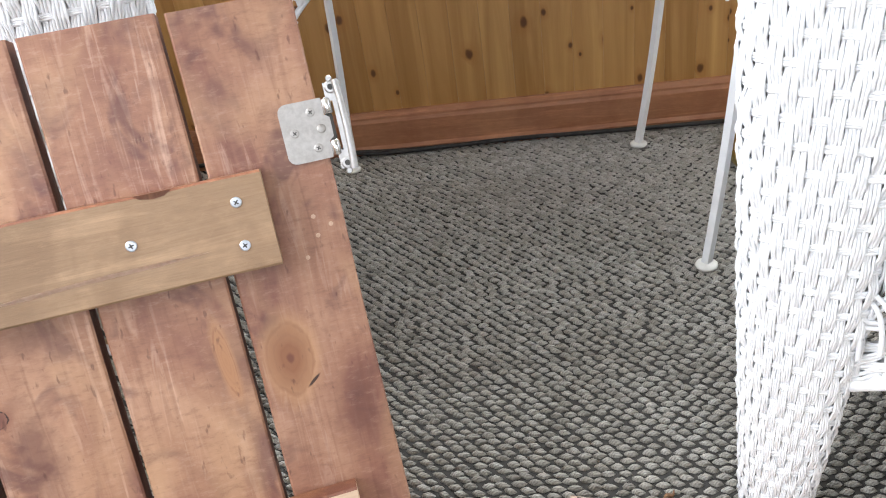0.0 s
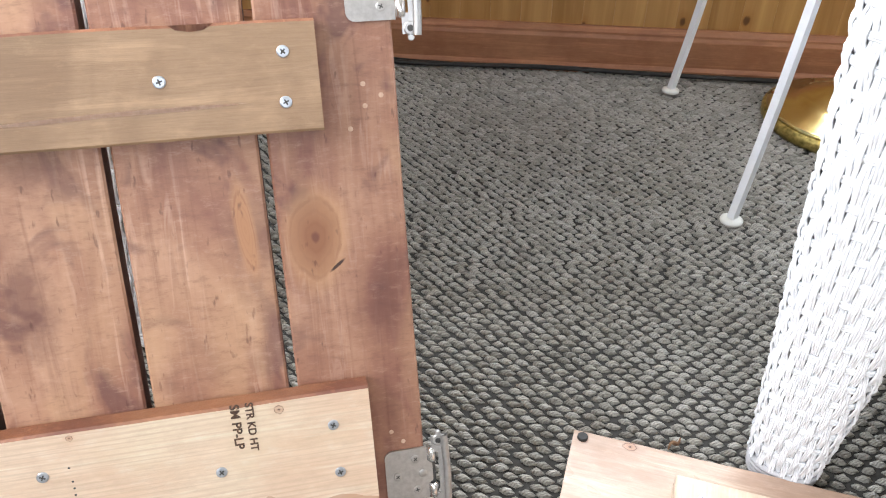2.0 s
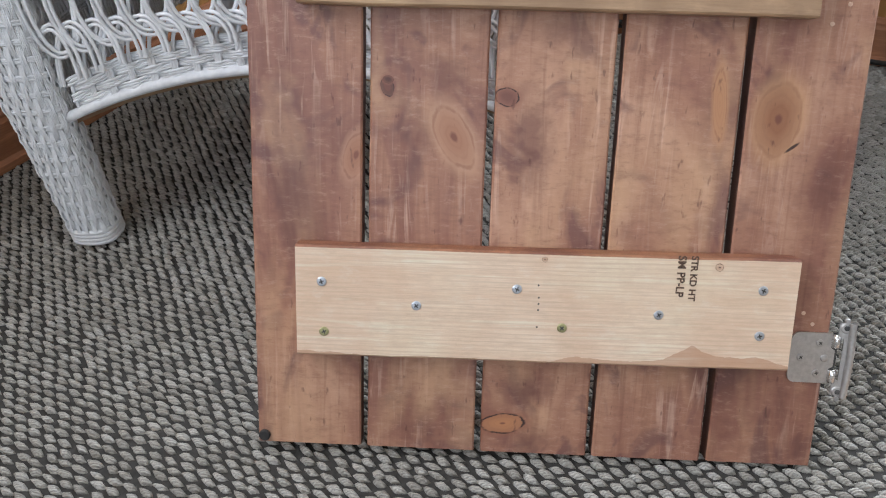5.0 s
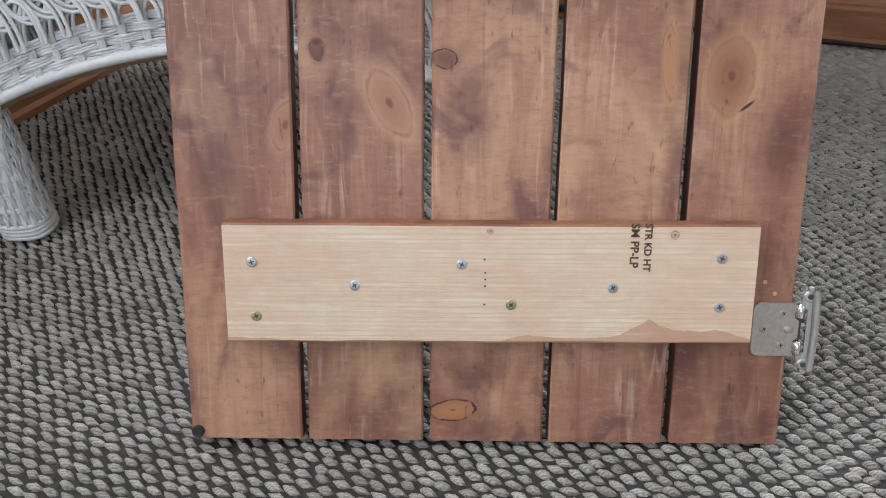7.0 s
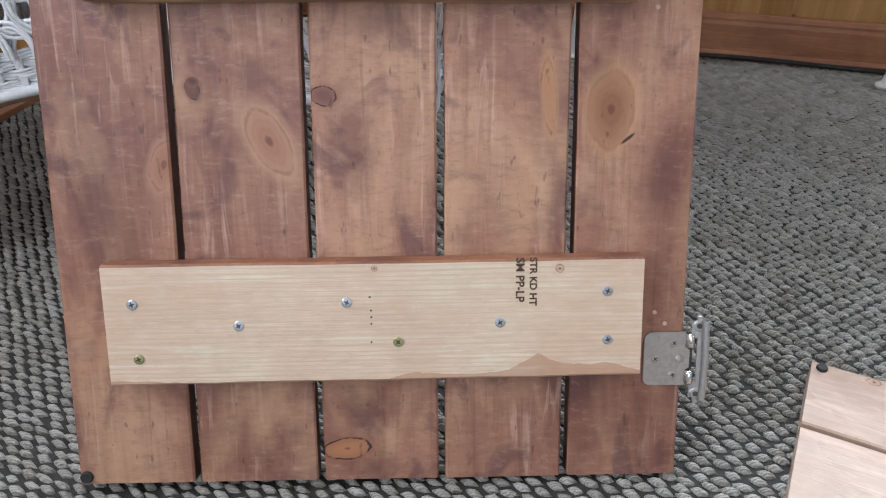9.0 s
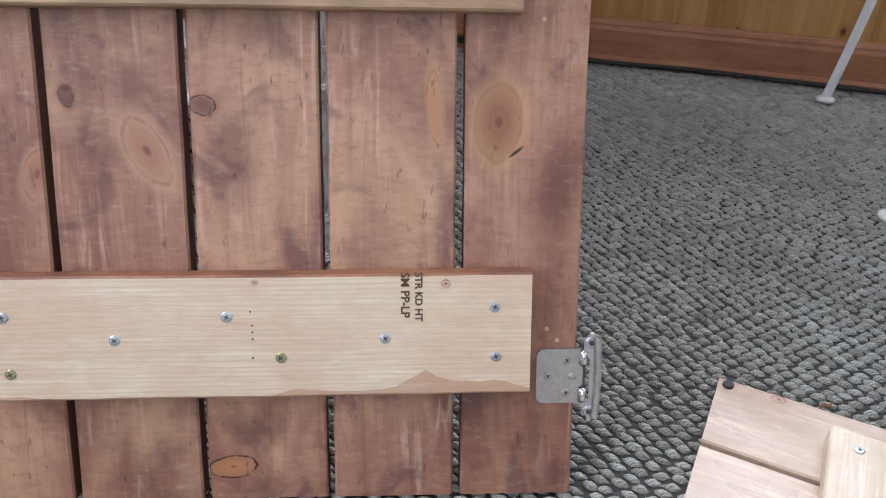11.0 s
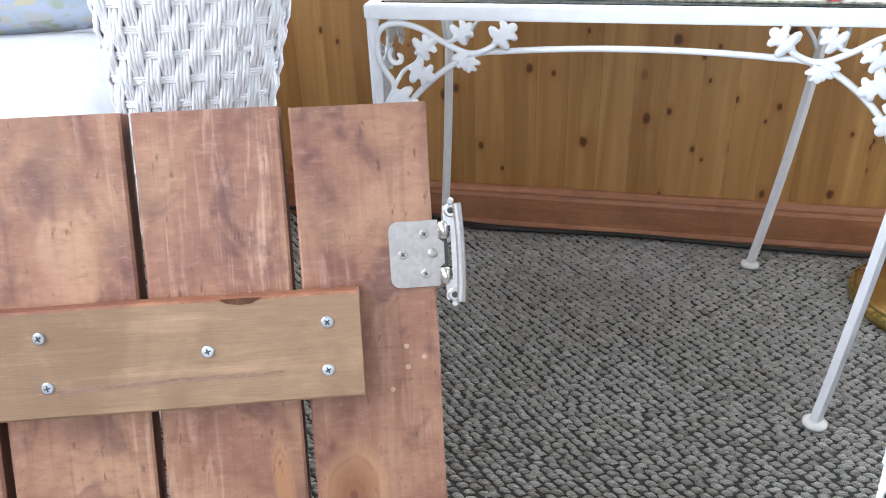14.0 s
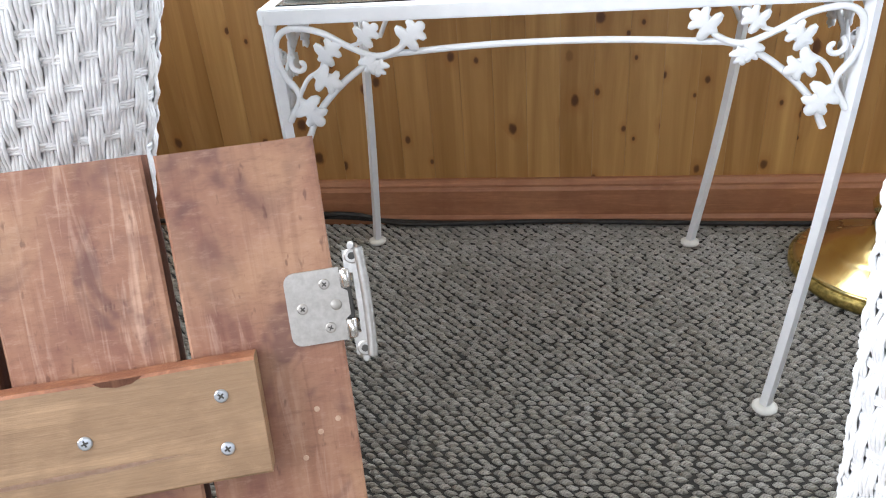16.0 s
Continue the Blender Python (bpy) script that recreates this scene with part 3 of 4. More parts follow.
wall_south = wall("wall_south", (WEST - 0.15, SOUTH - 0.15, 0), (EAST + 0.15, SOUTH, TOP), (-1.0, 1.0, 0.85, 2.05), "pale rear wall with a window opening")
ceiling = part("ceiling", box((WEST - 0.15, SOUTH - 0.15, TOP), (EAST + 0.15, NORTH + 0.14, TOP + 0.1)), PLASTER, None)
ceiling.matrix_world = ROOM
tagged(ceiling, "plain white painted ceiling", "ceiling", kind="structure")
floor = part("floor", box((WEST - 0.15, SOUTH - 0.15, -0.1), (EAST + 0.15, NORTH + 0.14, -0.004)), SHADED_BACKING, None)
floor.matrix_world = ROOM
tagged(floor, "floor covered in grey looped wool carpet", "floor", kind="structure")


def baseboard(name, length, m, label):
    """A reddish board with a rounded upper edge and a small foot strip, along x."""
    prof = [(0, 0), (0.022, 0), (0.022, 0.010), (0.017, 0.016), (0.017, 0.062), (0.014, 0.068), (0.014, 0.072), (0.008, 0.080), (0, 0.080)]
    bm = bmesh.new()
    ends = [[bm.verts.new((x, -y, z)) for y, z in prof] for x in (0, length)]
    n = len(prof)
    for i in range(n):
        bm.faces.new((ends[0][i], ends[0][(i + 1) % n], ends[1][(i + 1) % n], ends[1][i]))
    bm.faces.new(ends[0])
    bm.faces.new(ends[1][::-1])
    ob = part(name, bm, BASEBOARD, None)
    ob.matrix_world = ROOM @ m
    return tagged(ob, label, "baseboard", kind="structure")


baseboard("baseboard", EAST - WEST, pose(WEST, NORTH - 0.008, 0), "reddish stained wooden baseboard under pine boards")
baseboard("baseboard", NORTH - SOUTH - 0.04, pose(WEST + 0.008, SOUTH, 0, 0, 0, 90), "reddish stained wooden baseboard on the side wall")


# ---- carpet ----
def carpet_loops():
    """Staggered rows of small yarn loops, lying along the far wall."""
    rng = np.random.default_rng(5)
    pitch_x, pitch_y = 0.0166, 0.0084
    rows = np.arange(-0.12, NORTH - 0.022, pitch_y)
    cells = []
    for k, y in enumerate(rows):
        xs = np.arange(WEST + 0.02 + (k * 0.5 % 1) * pitch_x + rng.normal(0, 0.0008), 0.72, pitch_x)
        cells.append(np.stack([xs + rng.normal(0, 0.0010, len(xs)), np.full_like(xs, y) + 0.0009 * np.sin(xs * 23 + k * 0.4)], 1))
    c = np.concatenate(cells)
    n = len(c)
    c = c + rng.normal(0, 0.0004, (n, 2))
    half = np.stack([rng.normal(0.0083, 0.0006, n), rng.normal(0.0035, 0.0003, n), rng.normal(0.0050, 0.0005, n)], 1)
    turn = rng.normal(0.0, 0.07, n)
    plan = np.array([(1, 0), (0.55, 0.6), (0.05, 1), (-0.5, 0.66), (-1, 0), (-0.55, -0.6), (-0.05, -1), (0.5, -0.66)])
    unit = np.concatenate([np.column_stack([plan * s, np.full(8, z)]) for s, z in ((0.8, -0.7), (0.95, 0.2), (0.55, 0.82))] + [np.array([[0, 0, 1.0]])])
    v = unit[None] * half[:, None, :]
    v = v + rng.normal(0, 0.0003, v.shape)
    v[:, :, 2] += v[:, :, 0] * rng.normal(-0.20, 0.08, n)[:, None]
    co, si = np.cos(turn)[:, None], np.sin(turn)[:, None]
    x = v[:, :, 0] * co - v[:, :, 1] * si + c[:, 0:1]
    y = v[:, :, 0] * si + v[:, :, 1] * co + c[:, 1:2]
    z = v[:, :, 2] - 0.0035
    verts = np.stack([x, y, z], -1).reshape(-1, 3)
    f = [(r + i, r + (i + 1) % 8, r + 8 + (i + 1) % 8, r + 8 + i) for r in (0, 8) for i in range(8)]
    quads = (np.array(f)[None] + (np.arange(n) * 25)[:, None, None]).reshape(-1, 4)
    tri = (np.array([(16 + i, 16 + (i + 1) % 8, 24) for i in range(8)])[None] + (np.arange(n) * 25)[:, None, None]).reshape(-1, 3)
    data = bpy.data.meshes.new("carpet_loops")
    data.from_pydata(verts.tolist(), [], quads.tolist() + tri.tolist())
    part("carpet_loops", data, YARN, floor, "grey and beige twisted wool loops", kind="stuff", smooth=True)
    for lo, hi in (((WEST, SOUTH, -0.006), (EAST, -0.126, 0.0)), ((0.726, -0.125, -0.006), (EAST, NORTH - 0.02, 0.0))):
        part("carpet", box(lo, hi), PILE, floor, "grey looped wool carpet")


# ---- cabinet doors ----
def screw_mesh(metal):
    bm = lathe([(0.0038, 0), (0.0038, 0.0006), (0.0031, 0.0010), (0.0012, 0.0011)], 14)
    bmesh.ops.rotate(bm, verts=bm.verts, matrix=Matrix.Rotation(radians(90), 3, "X"))
    head = len(bm.faces)
    add_box(bm, (-0.0019, -0.00128, -0.0005), (0.0019, -0.0006, 0.0005))
    add_box(bm, (-0.0005, -0.00131, -0.0019), (0.0005, -0.0006, 0.0019))
    bm.faces.ensure_lookup_table()
    for f in bm.faces[head:]:
        f.material_index = 1
    data = bpy.data.meshes.new("screw")
    bm.to_mesh(data)
    bm.free()
    data.materials.append(metal)
    data.materials.append(DARK_SLOT)
    return data


SCREW = screw_mesh(ZINC)
BRASS_HEAD = screw_mesh(BRASS_SCREW)
PLATE_HEAD = screw_mesh(NICKEL)


def screw(parent, x, y, z, head=SCREW, size=1.0):
    ob = new("screw", head)
    ob.parent = parent
    ob.matrix_local = pose(x, y, z, random.uniform(-4, 4), random.uniform(0, 90), random.uniform(-4, 4)) @ Matrix.Scale(size, 4)
    return ob


def board(x0, x1, y0, y1, z0, z1, seed, bevel=0.0016):
    """A plank with eased, slightly uneven edges."""
    rnd = random.Random(seed)
    bm = bmesh.new()
    steps = 10
    rings = []
    long_z = (z1 - z0) > (x1 - x0)
    for i in range(steps + 1):
        t = i / steps
        w = [rnd.uniform(-0.0004, 0.0004) for _ in range(2)]
        b = bevel
        if long_z:
            z = z0 + (z1 - z0) * t
            a, c = x0 + w[0], x1 + w[1]
            ring = [(a + b, y0, z), (c - b, y0, z), (c, y0 + b, z), (c, y1 - b, z), (c - b, y1, z), (a + b, y1, z), (a, y1 - b, z), (a, y0 + b, z)]
        else:
            x = x0 + (x1 - x0) * t
            a, c = z0 + w[0], z1 + w[1]
            ring = [(x, y0, a + b), (x, y0, c - b), (x, y0 + b, c), (x, y1 - b, c), (x, y1, c - b), (x, y1, a + b), (x, y1 - b, a), (x, y0 + b, a)]
        rings.append([bm.verts.new(p) for p in ring])
    for p, q in zip(rings, rings[1:]):
        for i in range(8):
            bm.faces.new((p[i], p[(i + 1) % 8], q[(i + 1) % 8], q[i]))
    bm.faces.new(rings[0])
    bm.faces.new(rings[-1])
    return bm


def stain_top(ob, mat):
    """The upper edge of a brace took up stain."""
    ob.data.materials.append(mat)
    for poly in ob.data.polygons:
        if poly.normal.z > 0.5:
            poly.material_index = 1


def darken_sides(ob, mat):
    """Gives a plank's sawn long edges a darker stain that holds the gaps' shade."""
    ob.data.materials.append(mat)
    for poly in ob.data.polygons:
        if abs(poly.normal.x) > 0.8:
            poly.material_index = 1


def lettering(text, size, m, parent, material):
    curve = bpy.data.curves.new("stamp", "FONT")
    curve.body, curve.size, curve.extrude, curve.offset = text, size, 0.0001, 0.00022
    tmp = new("stamp", curve)
    bpy.context.view_layer.update()
    data = bpy.data.meshes.new_from_object(tmp.evaluated_get(bpy.context.evaluated_depsgraph_get()))
    bpy.data.objects.remove(tmp)
    data.materials.clear()
    ob = part("stamp", data, material, parent, "smudged black grade stamp")
    ob.matrix_local = m
    return ob


def hinge(door, x, z, edge):
    """A nickel overlay hinge: a screwed plate with rounded corners, a neck, a barrel and an arched leaf. x, z: the plate's lower left corner; edge: the door's edge."""
    w, h, r = 0.0315, 0.0425, 0.006
    out = [(r - r * math.cos(a), h - r + r * math.sin(a)) for a in [i * math.pi / 8 for i in range(5)]]
    out = out + [(w, h), (w, h * 0.72), (w + 0.0035, h * 0.66), (w + 0.0035, h * 0.34), (w, h * 0.28), (w, 0)] + [(r - r * math.sin(a), r - r * math.cos(a)) for a in [i * math.pi / 8 for i in range(5)]]
    bm = bmesh.new()
    front = [bm.verts.new((a, -0.0018, b)) for a, b in out]
    back = [bm.verts.new((a, -0.0002, b)) for a, b in out]
    n = len(out)
    bm.faces.new(front)
    bm.faces.new(back[::-1])
    for i in range(n):
        bm.faces.new((front[i], front[(i + 1) % n], back[(i + 1) % n], back[i]))
    plate = part("hinge", bm, NICKEL, door, "brushed nickel overlay hinge")
    plate.matrix_local = pose(x, 0, z)
    for a, b in ((0.0225, 0.034), (0.0085, 0.0215), (0.0225, 0.0085)):
        screw(plate, a, -0.0018, b, PLATE_HEAD, 0.82)
    bump = disc(0.0032, 0.0006, pose(w - 0.004, -0.0016, h / 2, 90), 14, 0.0003)
    part("rivet", bump, NICKEL, plate, smooth=True)
    # barrel with its two knuckles
    for k, (a, b) in enumerate(((0.001, 0.012), (0.0305, 0.0415))):
        bm = lathe([(0.0026, a), (0.0034, a + 0.001), (0.0034, b - 0.001), (0.0026, b)], 12)
        bmesh.ops.translate(bm, verts=bm.verts, vec=(w + 0.0035, -0.0022, 0))
        part("knuckle", bm, CHROME, plate, smooth=True)
    part("spring", box((w + 0.0005, -0.0012, 0.012), (w + 0.0058, 0.006, 0.0305), 0.0006), DARK_SLOT, plate, "dark spring recess")
    # slim leaf with a thick bowed outer rib and pierced, pointed ends
    lw, lh = 0.0125, 0.071
    at = pose(w + 0.0035, -0.0035, h / 2 - lh / 2, 0, 0, -10)
    zs = np.linspace(0.004, lh - 0.004, 21)
    rib = np.stack([lw - 0.0036 + 0.0016 * (1 - (2 * zs / lh - 1) ** 2), np.full(21, -0.0012), zs], 1)
    bm = bmesh.new()
    bm.from_mesh(tubes("leaf", [rib], [0.0029], 10))
    add_box(bm, (0.0045, -0.0006, 0.005), (lw - 0.003, 0.0012, lh - 0.005))
    for a, b in ((0.005, 0.018), (lh - 0.018, lh - 0.005)):
        add_box(bm, (0.0, -0.0004, a), (0.006, 0.0010, b))
    for z0, s in ((0.0085, -1), (lh - 0.0085, 1)):
        for r, dz, t in ((0.0046, 0, 0.0024), (0.0022, s * 0.0058, 0.003)):
            d = lathe([(r, 0), (r, t * 0.75), (r * 0.8, t), (r * 0.2, t)], 16)
            bmesh.ops.transform(d, matrix=pose(lw * 0.42, 0.0012, z0 + dz, 90), verts=d.verts)
            tmp = bpy.data.meshes.new("leaf")
            d.to_mesh(tmp)
            d.free()
            bm.from_mesh(tmp)
    bmesh.ops.transform(bm, matrix=at, verts=bm.verts)
    leaf = part("leaf", bm, SATIN, plate, "bright nickel leaf with pointed ends")
    for b in (0.0085, lh - 0.0085):
        hole = disc(0.0021, 0.0006, at @ pose(lw * 0.42, -0.0012, b, 90), 12)
        part("screw_hole", hole, DARK_SLOT, leaf)
    return plate


def door_spot(u, v):
    """From along-the-floor and up-the-slope places to the door's own, which is turned a little."""
    du, dv = u + 0.0065, v - 0.0105
    return du - 0.014 * dv, dv + 0.014 * du


DOOR_AT = pose(-0.6666, 0.4325, 0.0097, 0, 0, 1.93) @ pose(0, 0, 0, -22.0, 0, 0) @ pose(0, 0, 0, 0, 0.8, 0)
door = empty("cabinet_door", DOOR_AT, "reddish-stained plank cabinet door, braced back outward, leaning upright on carpet", "cabinet door", "pair of plank doors")
for k, (a, b, top) in enumerate(((0.0, 0.0875, 0.5375), (0.0930, 0.1830, 0.5385), (0.1885, 0.2770, 0.5395), (0.2825, 0.3720, 0.539), (0.3780, 0.4635, 0.5375))):
    darken_sides(part("plank", board(a, b, 0, 0.019, random.uniform(0, 0.0006), top, k), STAINED, door), SHADED_SIDE)
lower = part("brace", board(0.0385, 0.4262, -0.0187, -0.0002, 0.0885, 0.1785, 21), BRACE_PALE, door, "pale unstained pine brace board")
lower.matrix_local = pose(0, 0, 0, 0, -0.35, 0) @ pose(0.0006, 0, -0.0012)
upper = part("brace", board(0.0405, 0.4135, -0.0187, -0.0002, 0.3570, 0.4245, 22), BRACE_TAN, door, "tan lightly stained pine brace board")
upper.matrix_local = pose(0, 0, 0, 0, 0.1, 0)
stain_top(lower, STAINED_EDGE)
stain_top(upper, STAINED_EDGE)
for u, v in ((0.0552, 0.1587), (0.1294, 0.1409), (0.2077, 0.1564), (0.396, 0.1599), (0.3967, 0.1233), (0.056, 0.1177), (0.2437, 0.1257), (0.3179, 0.1384)):
    x, z = door_spot(u, v)
    screw(lower, x - 0.0006, -0.0188, z + 0.0012 - 0.0061 * x, BRASS_HEAD if (u, v) in ((0.056, 0.1177), (0.2437, 0.1257)) else SCREW)
for u, v in ((0.3923, 0.4101), (0.3188, 0.398), (0.3905, 0.380), (0.221, 0.4146), (0.2225, 0.3839), (0.059, 0.3868), (0.1276, 0.399), (0.06, 0.416)):
    x, z = door_spot(u, v)
    screw(upper, x, -0.0188, z + 0.0017 * x)
hinge(door, *door_spot(0.4283, 0.0793), 0.4635)
hinge(door, *door_spot(0.4343, 0.4245), 0.4635)
lettering("STR KD HT", 0.0072, pose(0.3435, -0.0189, 0.1795, 90, 90, 0), lower, INK)
lettering("SM PP-LP", 0.0085, pose(0.3335, -0.0189, 0.1795, 90, 90, 0), lower, INK)
part("bumper", disc(0.0048, 0.003, pose(*[door_spot(-0.0008, 0.017)[i] if i != 1 else 0.0 for i in (0, 1)], door_spot(-0.0008, 0.017)[1], 90), 16), BLACK, door, "round black rubber bumper")
for u, v in ((0.436, 0.137), (0.444, 0.128), (0.441, 0.386), (0.452, 0.378), (0.441, 0.372), (0.43, 0.358)):
    x, z = door_spot(u, v)
    part("filled_hole", disc(0.0017, 0.0003, pose(x, 0, z, 90), 10), FILLER, door)
for v in (0.165, 0.155, 0.150, 0.145, 0.131):
    x, z = door_spot(0.2241 + random.uniform(-0.0006, 0.0006), v - 0.004)
    part("nail_hole", disc(0.0008, 0.0002, pose(x, -0.0187, z - 0.006 * x, 90), 8), DARK_SLOT, lower)

smear = bmesh.new()
pts = [(0.0, 0.0), (0.03, 0.0016), (0.08, 0.0022), (0.13, 0.0014), (0.155, 0.0002), (0.12, -0.0012), (0.07, -0.0006), (0.03, -0.0014)]
smear.faces.new([smear.verts.new((0.215 + a, -0.01885, 0.3735 + 0.02 * a + b)) for a, b in pts])
bmesh.ops.solidify(smear, geom=smear.faces[:], thickness=0.0002)
part("glue_smear", smear, FILLER, upper, "dried pale glue streak")

# thin dark slab added where the brace's upper edge is notched
notch = bmesh.new()
pts = [(0.0, 0.0), (0.004, -0.0028), (0.012, -0.0042), (0.02, -0.0034), (0.026, 0.0)]
notch.faces.new([notch.verts.new((0.329 + a, -0.0189, 0.4242 + b)) for a, b in pts])
bmesh.ops.solidify(notch, geom=notch.faces[:], thickness=0.0003)
part("bark_patch", notch, STAINED_EDGE, upper, "dark patch in place of a notch in the edge")

LYING_AT = Matrix(((-0.4633, 0, 0.8862, -0.054), (-0.8862, 0, -0.4633, 0.557), (0, -1, 0, 0.0215), (0, 0, 0, 1)))
lying = empty("cabinet_door", LYING_AT, "glossy plank cabinet door lying face down on carpet, window sheen in its colour", "cabinet door", "pair of plank doors")
for k in range(5):
    part("plank", board(k * 0.0885, k * 0.0885 + 0.0835, 0, 0.019, 0, 0.5375, 40 + k), LYING_SHEEN, lying)
for z0, z1 in ((0.089, 0.172), (0.357, 0.424)):
    bar = part("brace", board(0.0395, 0.405, -0.0187, -0.0002, z0, z1, 50), LYING_BRACE, lying, "pale pine brace board")
    for x, z in ((0.064, (z0 + z1) / 2 + 0.017), (0.058, (z0 + z1) / 2 - 0.02), (0.21, (z0 + z1) / 2), (0.375, (z0 + z1) / 2)):
        screw(bar, x, -0.0188, z)
part("bumper", disc(0.0048, 0.003, pose(0.0085, 0, 0.0085, 90), 16), BLACK, lying, "round black rubber bumper")


# ---- iron and glass table ----
def leaf_mesh():
    """A lobed cast leaf, its stem at the origin, growing along x, domed towards -y."""
    out = [(0.0, 0.05), (0.14, 0.12), (0.14, 0.3), (0.22, 0.46), (0.34, 0.48), (0.42, 0.36), (0.45, 0.22), (0.55, 0.24), (0.62, 0.38), (0.74, 0.4), (0.8, 0.28), (0.79, 0.16), (0.9, 0.15), (0.98, 0.08), (1.0, 0.0)]
    out = out + [(a, -b * 0.92) for a, b in out[-2::-1]]
    bm = bmesh.new()
    f = [bm.verts.new((a, -0.02, b)) for a, b in out]
    g = [bm.verts.new((a, 0.08, b)) for a, b in out]
    inner = [bm.verts.new((0.5 + (a - 0.5) * 0.6, -0.11, b * 0.55)) for a, b in out]
    c = bm.verts.new((0.5, -0.08, 0))
    n = len(out)
    for i in range(n):
        j = (i + 1) % n
        bm.faces.new((f[i], g[i], g[j], f[j]))
        bm.faces.new((inner[i], f[i], f[j], inner[j]))
        bm.faces.new((c, inner[i], inner[j]))
    bm.faces.new(g)
    bmesh.ops.recalc_face_normals(bm, faces=bm.faces)
    data = bpy.data.meshes.new("leaf")
    bm.to_mesh(data)
    bm.free()
    data.materials.append(WHITE_IRON)
    data.polygons.foreach_set("use_smooth", [True] * len(data.polygons))
    return data


LEAF = leaf_mesh()


def bracket(table, m):
    """A corner ornament of a vine with leaves; x runs from the leg along the rail, z down from the rail."""
    vine = smooth_line([(0.004, 0, -0.100), (0.018, 0, -0.073), (0.006, 0, -0.050), (0.002, 0, -0.030), (0.006, 0, -0.012), (0.022, 0, -0.004), (0.050, 0, -0.009), (0.077, 0, -0.024), (0.103, 0, -0.034), (0.125, 0, -0.028), (0.138, 0, -0.015)])
    curl = np.array([(0.024 + (0.0105 - 0.0016 * a) * math.cos(a + 2.2), 0, -0.040 + (0.0105 - 0.0016 * a) * math.sin(a + 2.2)) for a in np.linspace(0, 5.4, 26)])
    stalk = smooth_line([(0.018, 0, -0.073), (0.03, 0, -0.055), (0.045, 0, -0.045), (0.05, 0, -0.032)], 6)
    twig = smooth_line([(0.077, 0, -0.024), (0.088, 0, -0.020), (0.094, 0, -0.014)], 6)
    vine_ob = part("vine", tubes("vine", [vine, curl, stalk, twig], [0.0033, 0.0028, 0.0024, 0.0024], 8), WHITE_IRON, table)
    vine_ob.matrix_local = m
    for x, z, size, turn in ((0.128, -0.024, 0.033, 40), (0.086, -0.020, 0.028, 38), (0.092, -0.030, 0.024, -70), (0.044, -0.036, 0.030, 35), (0.036, -0.050, 0.033, -25), (0.018, -0.075, 0.037, -55), (0.108, -0.036, 0.02, -110)):
        leaf = new("leaf", LEAF)
        leaf.parent = vine_ob
        leaf.matrix_local = pose(x, -0.002, z, 0, -turn, 0) @ Matrix.Diagonal((size * 0.98, size * 0.7, size * 1.02, 1))


table = empty("side_table", ROOM @ pose(-0.257, 1.09, 0), "white wrought-iron side table with vine brackets and glass top", "side table")
TX, TY0, TY1, TZ = 0.285, -0.19, 0.20, 0.4925
for lo, hi in (((-TX, TY0, TZ - 0.0155), (TX, TY0 + 0.012, TZ)), ((-TX, TY1 - 0.012, TZ - 0.0155), (TX, TY1, TZ)), ((-TX, TY0 + 0.0122, TZ - 0.0155), (-TX + 0.012, TY1 - 0.0122, TZ)), ((TX - 0.012, TY0 + 0.0122, TZ - 0.0155), (TX, TY1 - 0.0122, TZ))):
    part("rail", box(lo, hi, 0.0015), WHITE_IRON, table)
part("glass_top", box((-TX + 0.014, TY0 + 0.014, TZ - 0.006), (TX - 0.014, TY1 - 0.014, TZ + 0.0005), 0.0012), GLASS, table, "clear glass table top")
# added panel: its white stands in for the window mirrored in the glass
part("glass_shelf", box((-TX + 0.0125, TY0 + 0.0125, TZ - 0.013), (TX - 0.0125, TY1 - 0.0125, TZ - 0.0075)), WHITE_IRON, table, "added white panel that gives the glass its bright window reflection")


def leg(top, foot):
    top, foot = Vector(top), Vector(foot)
    pts = []
    for i in range(13):
        t = i / 12
        s = t ** 1.7
        pts.append((top.x + (foot.x - top.x) * s, top.y + (foot.y - top.y) * s, top.z + (foot.z - top.z) * t))
    ob = part("leg", tubes("leg", [pts], [0.0072], 4), WHITE_IRON, table)
    ob.data.polygons.foreach_set("use_smooth", [False] * len(ob.data.polygons))
    part("foot", lathe([(0.0125, 0), (0.0145, 0.002), (0.0145, 0.005), (0.011, 0.0075), (0.008, 0.008)], 20), CREAM, ob, "round cream plastic glide", smooth=True).location = (foot.x, foot.y, 0.003)


leg((0.2785, -0.184, TZ - 0.006), (0.248, -0.19, 0.009))
leg((-0.278, -0.184, TZ - 0.006), (-0.273, -0.19, 0.009))
leg((0.262, 0.192, TZ - 0.006), (0.2175, 0.196, 0.009))
leg((-0.2775, 0.192, TZ - 0.006), (-0.301, 0.2, 0.009))
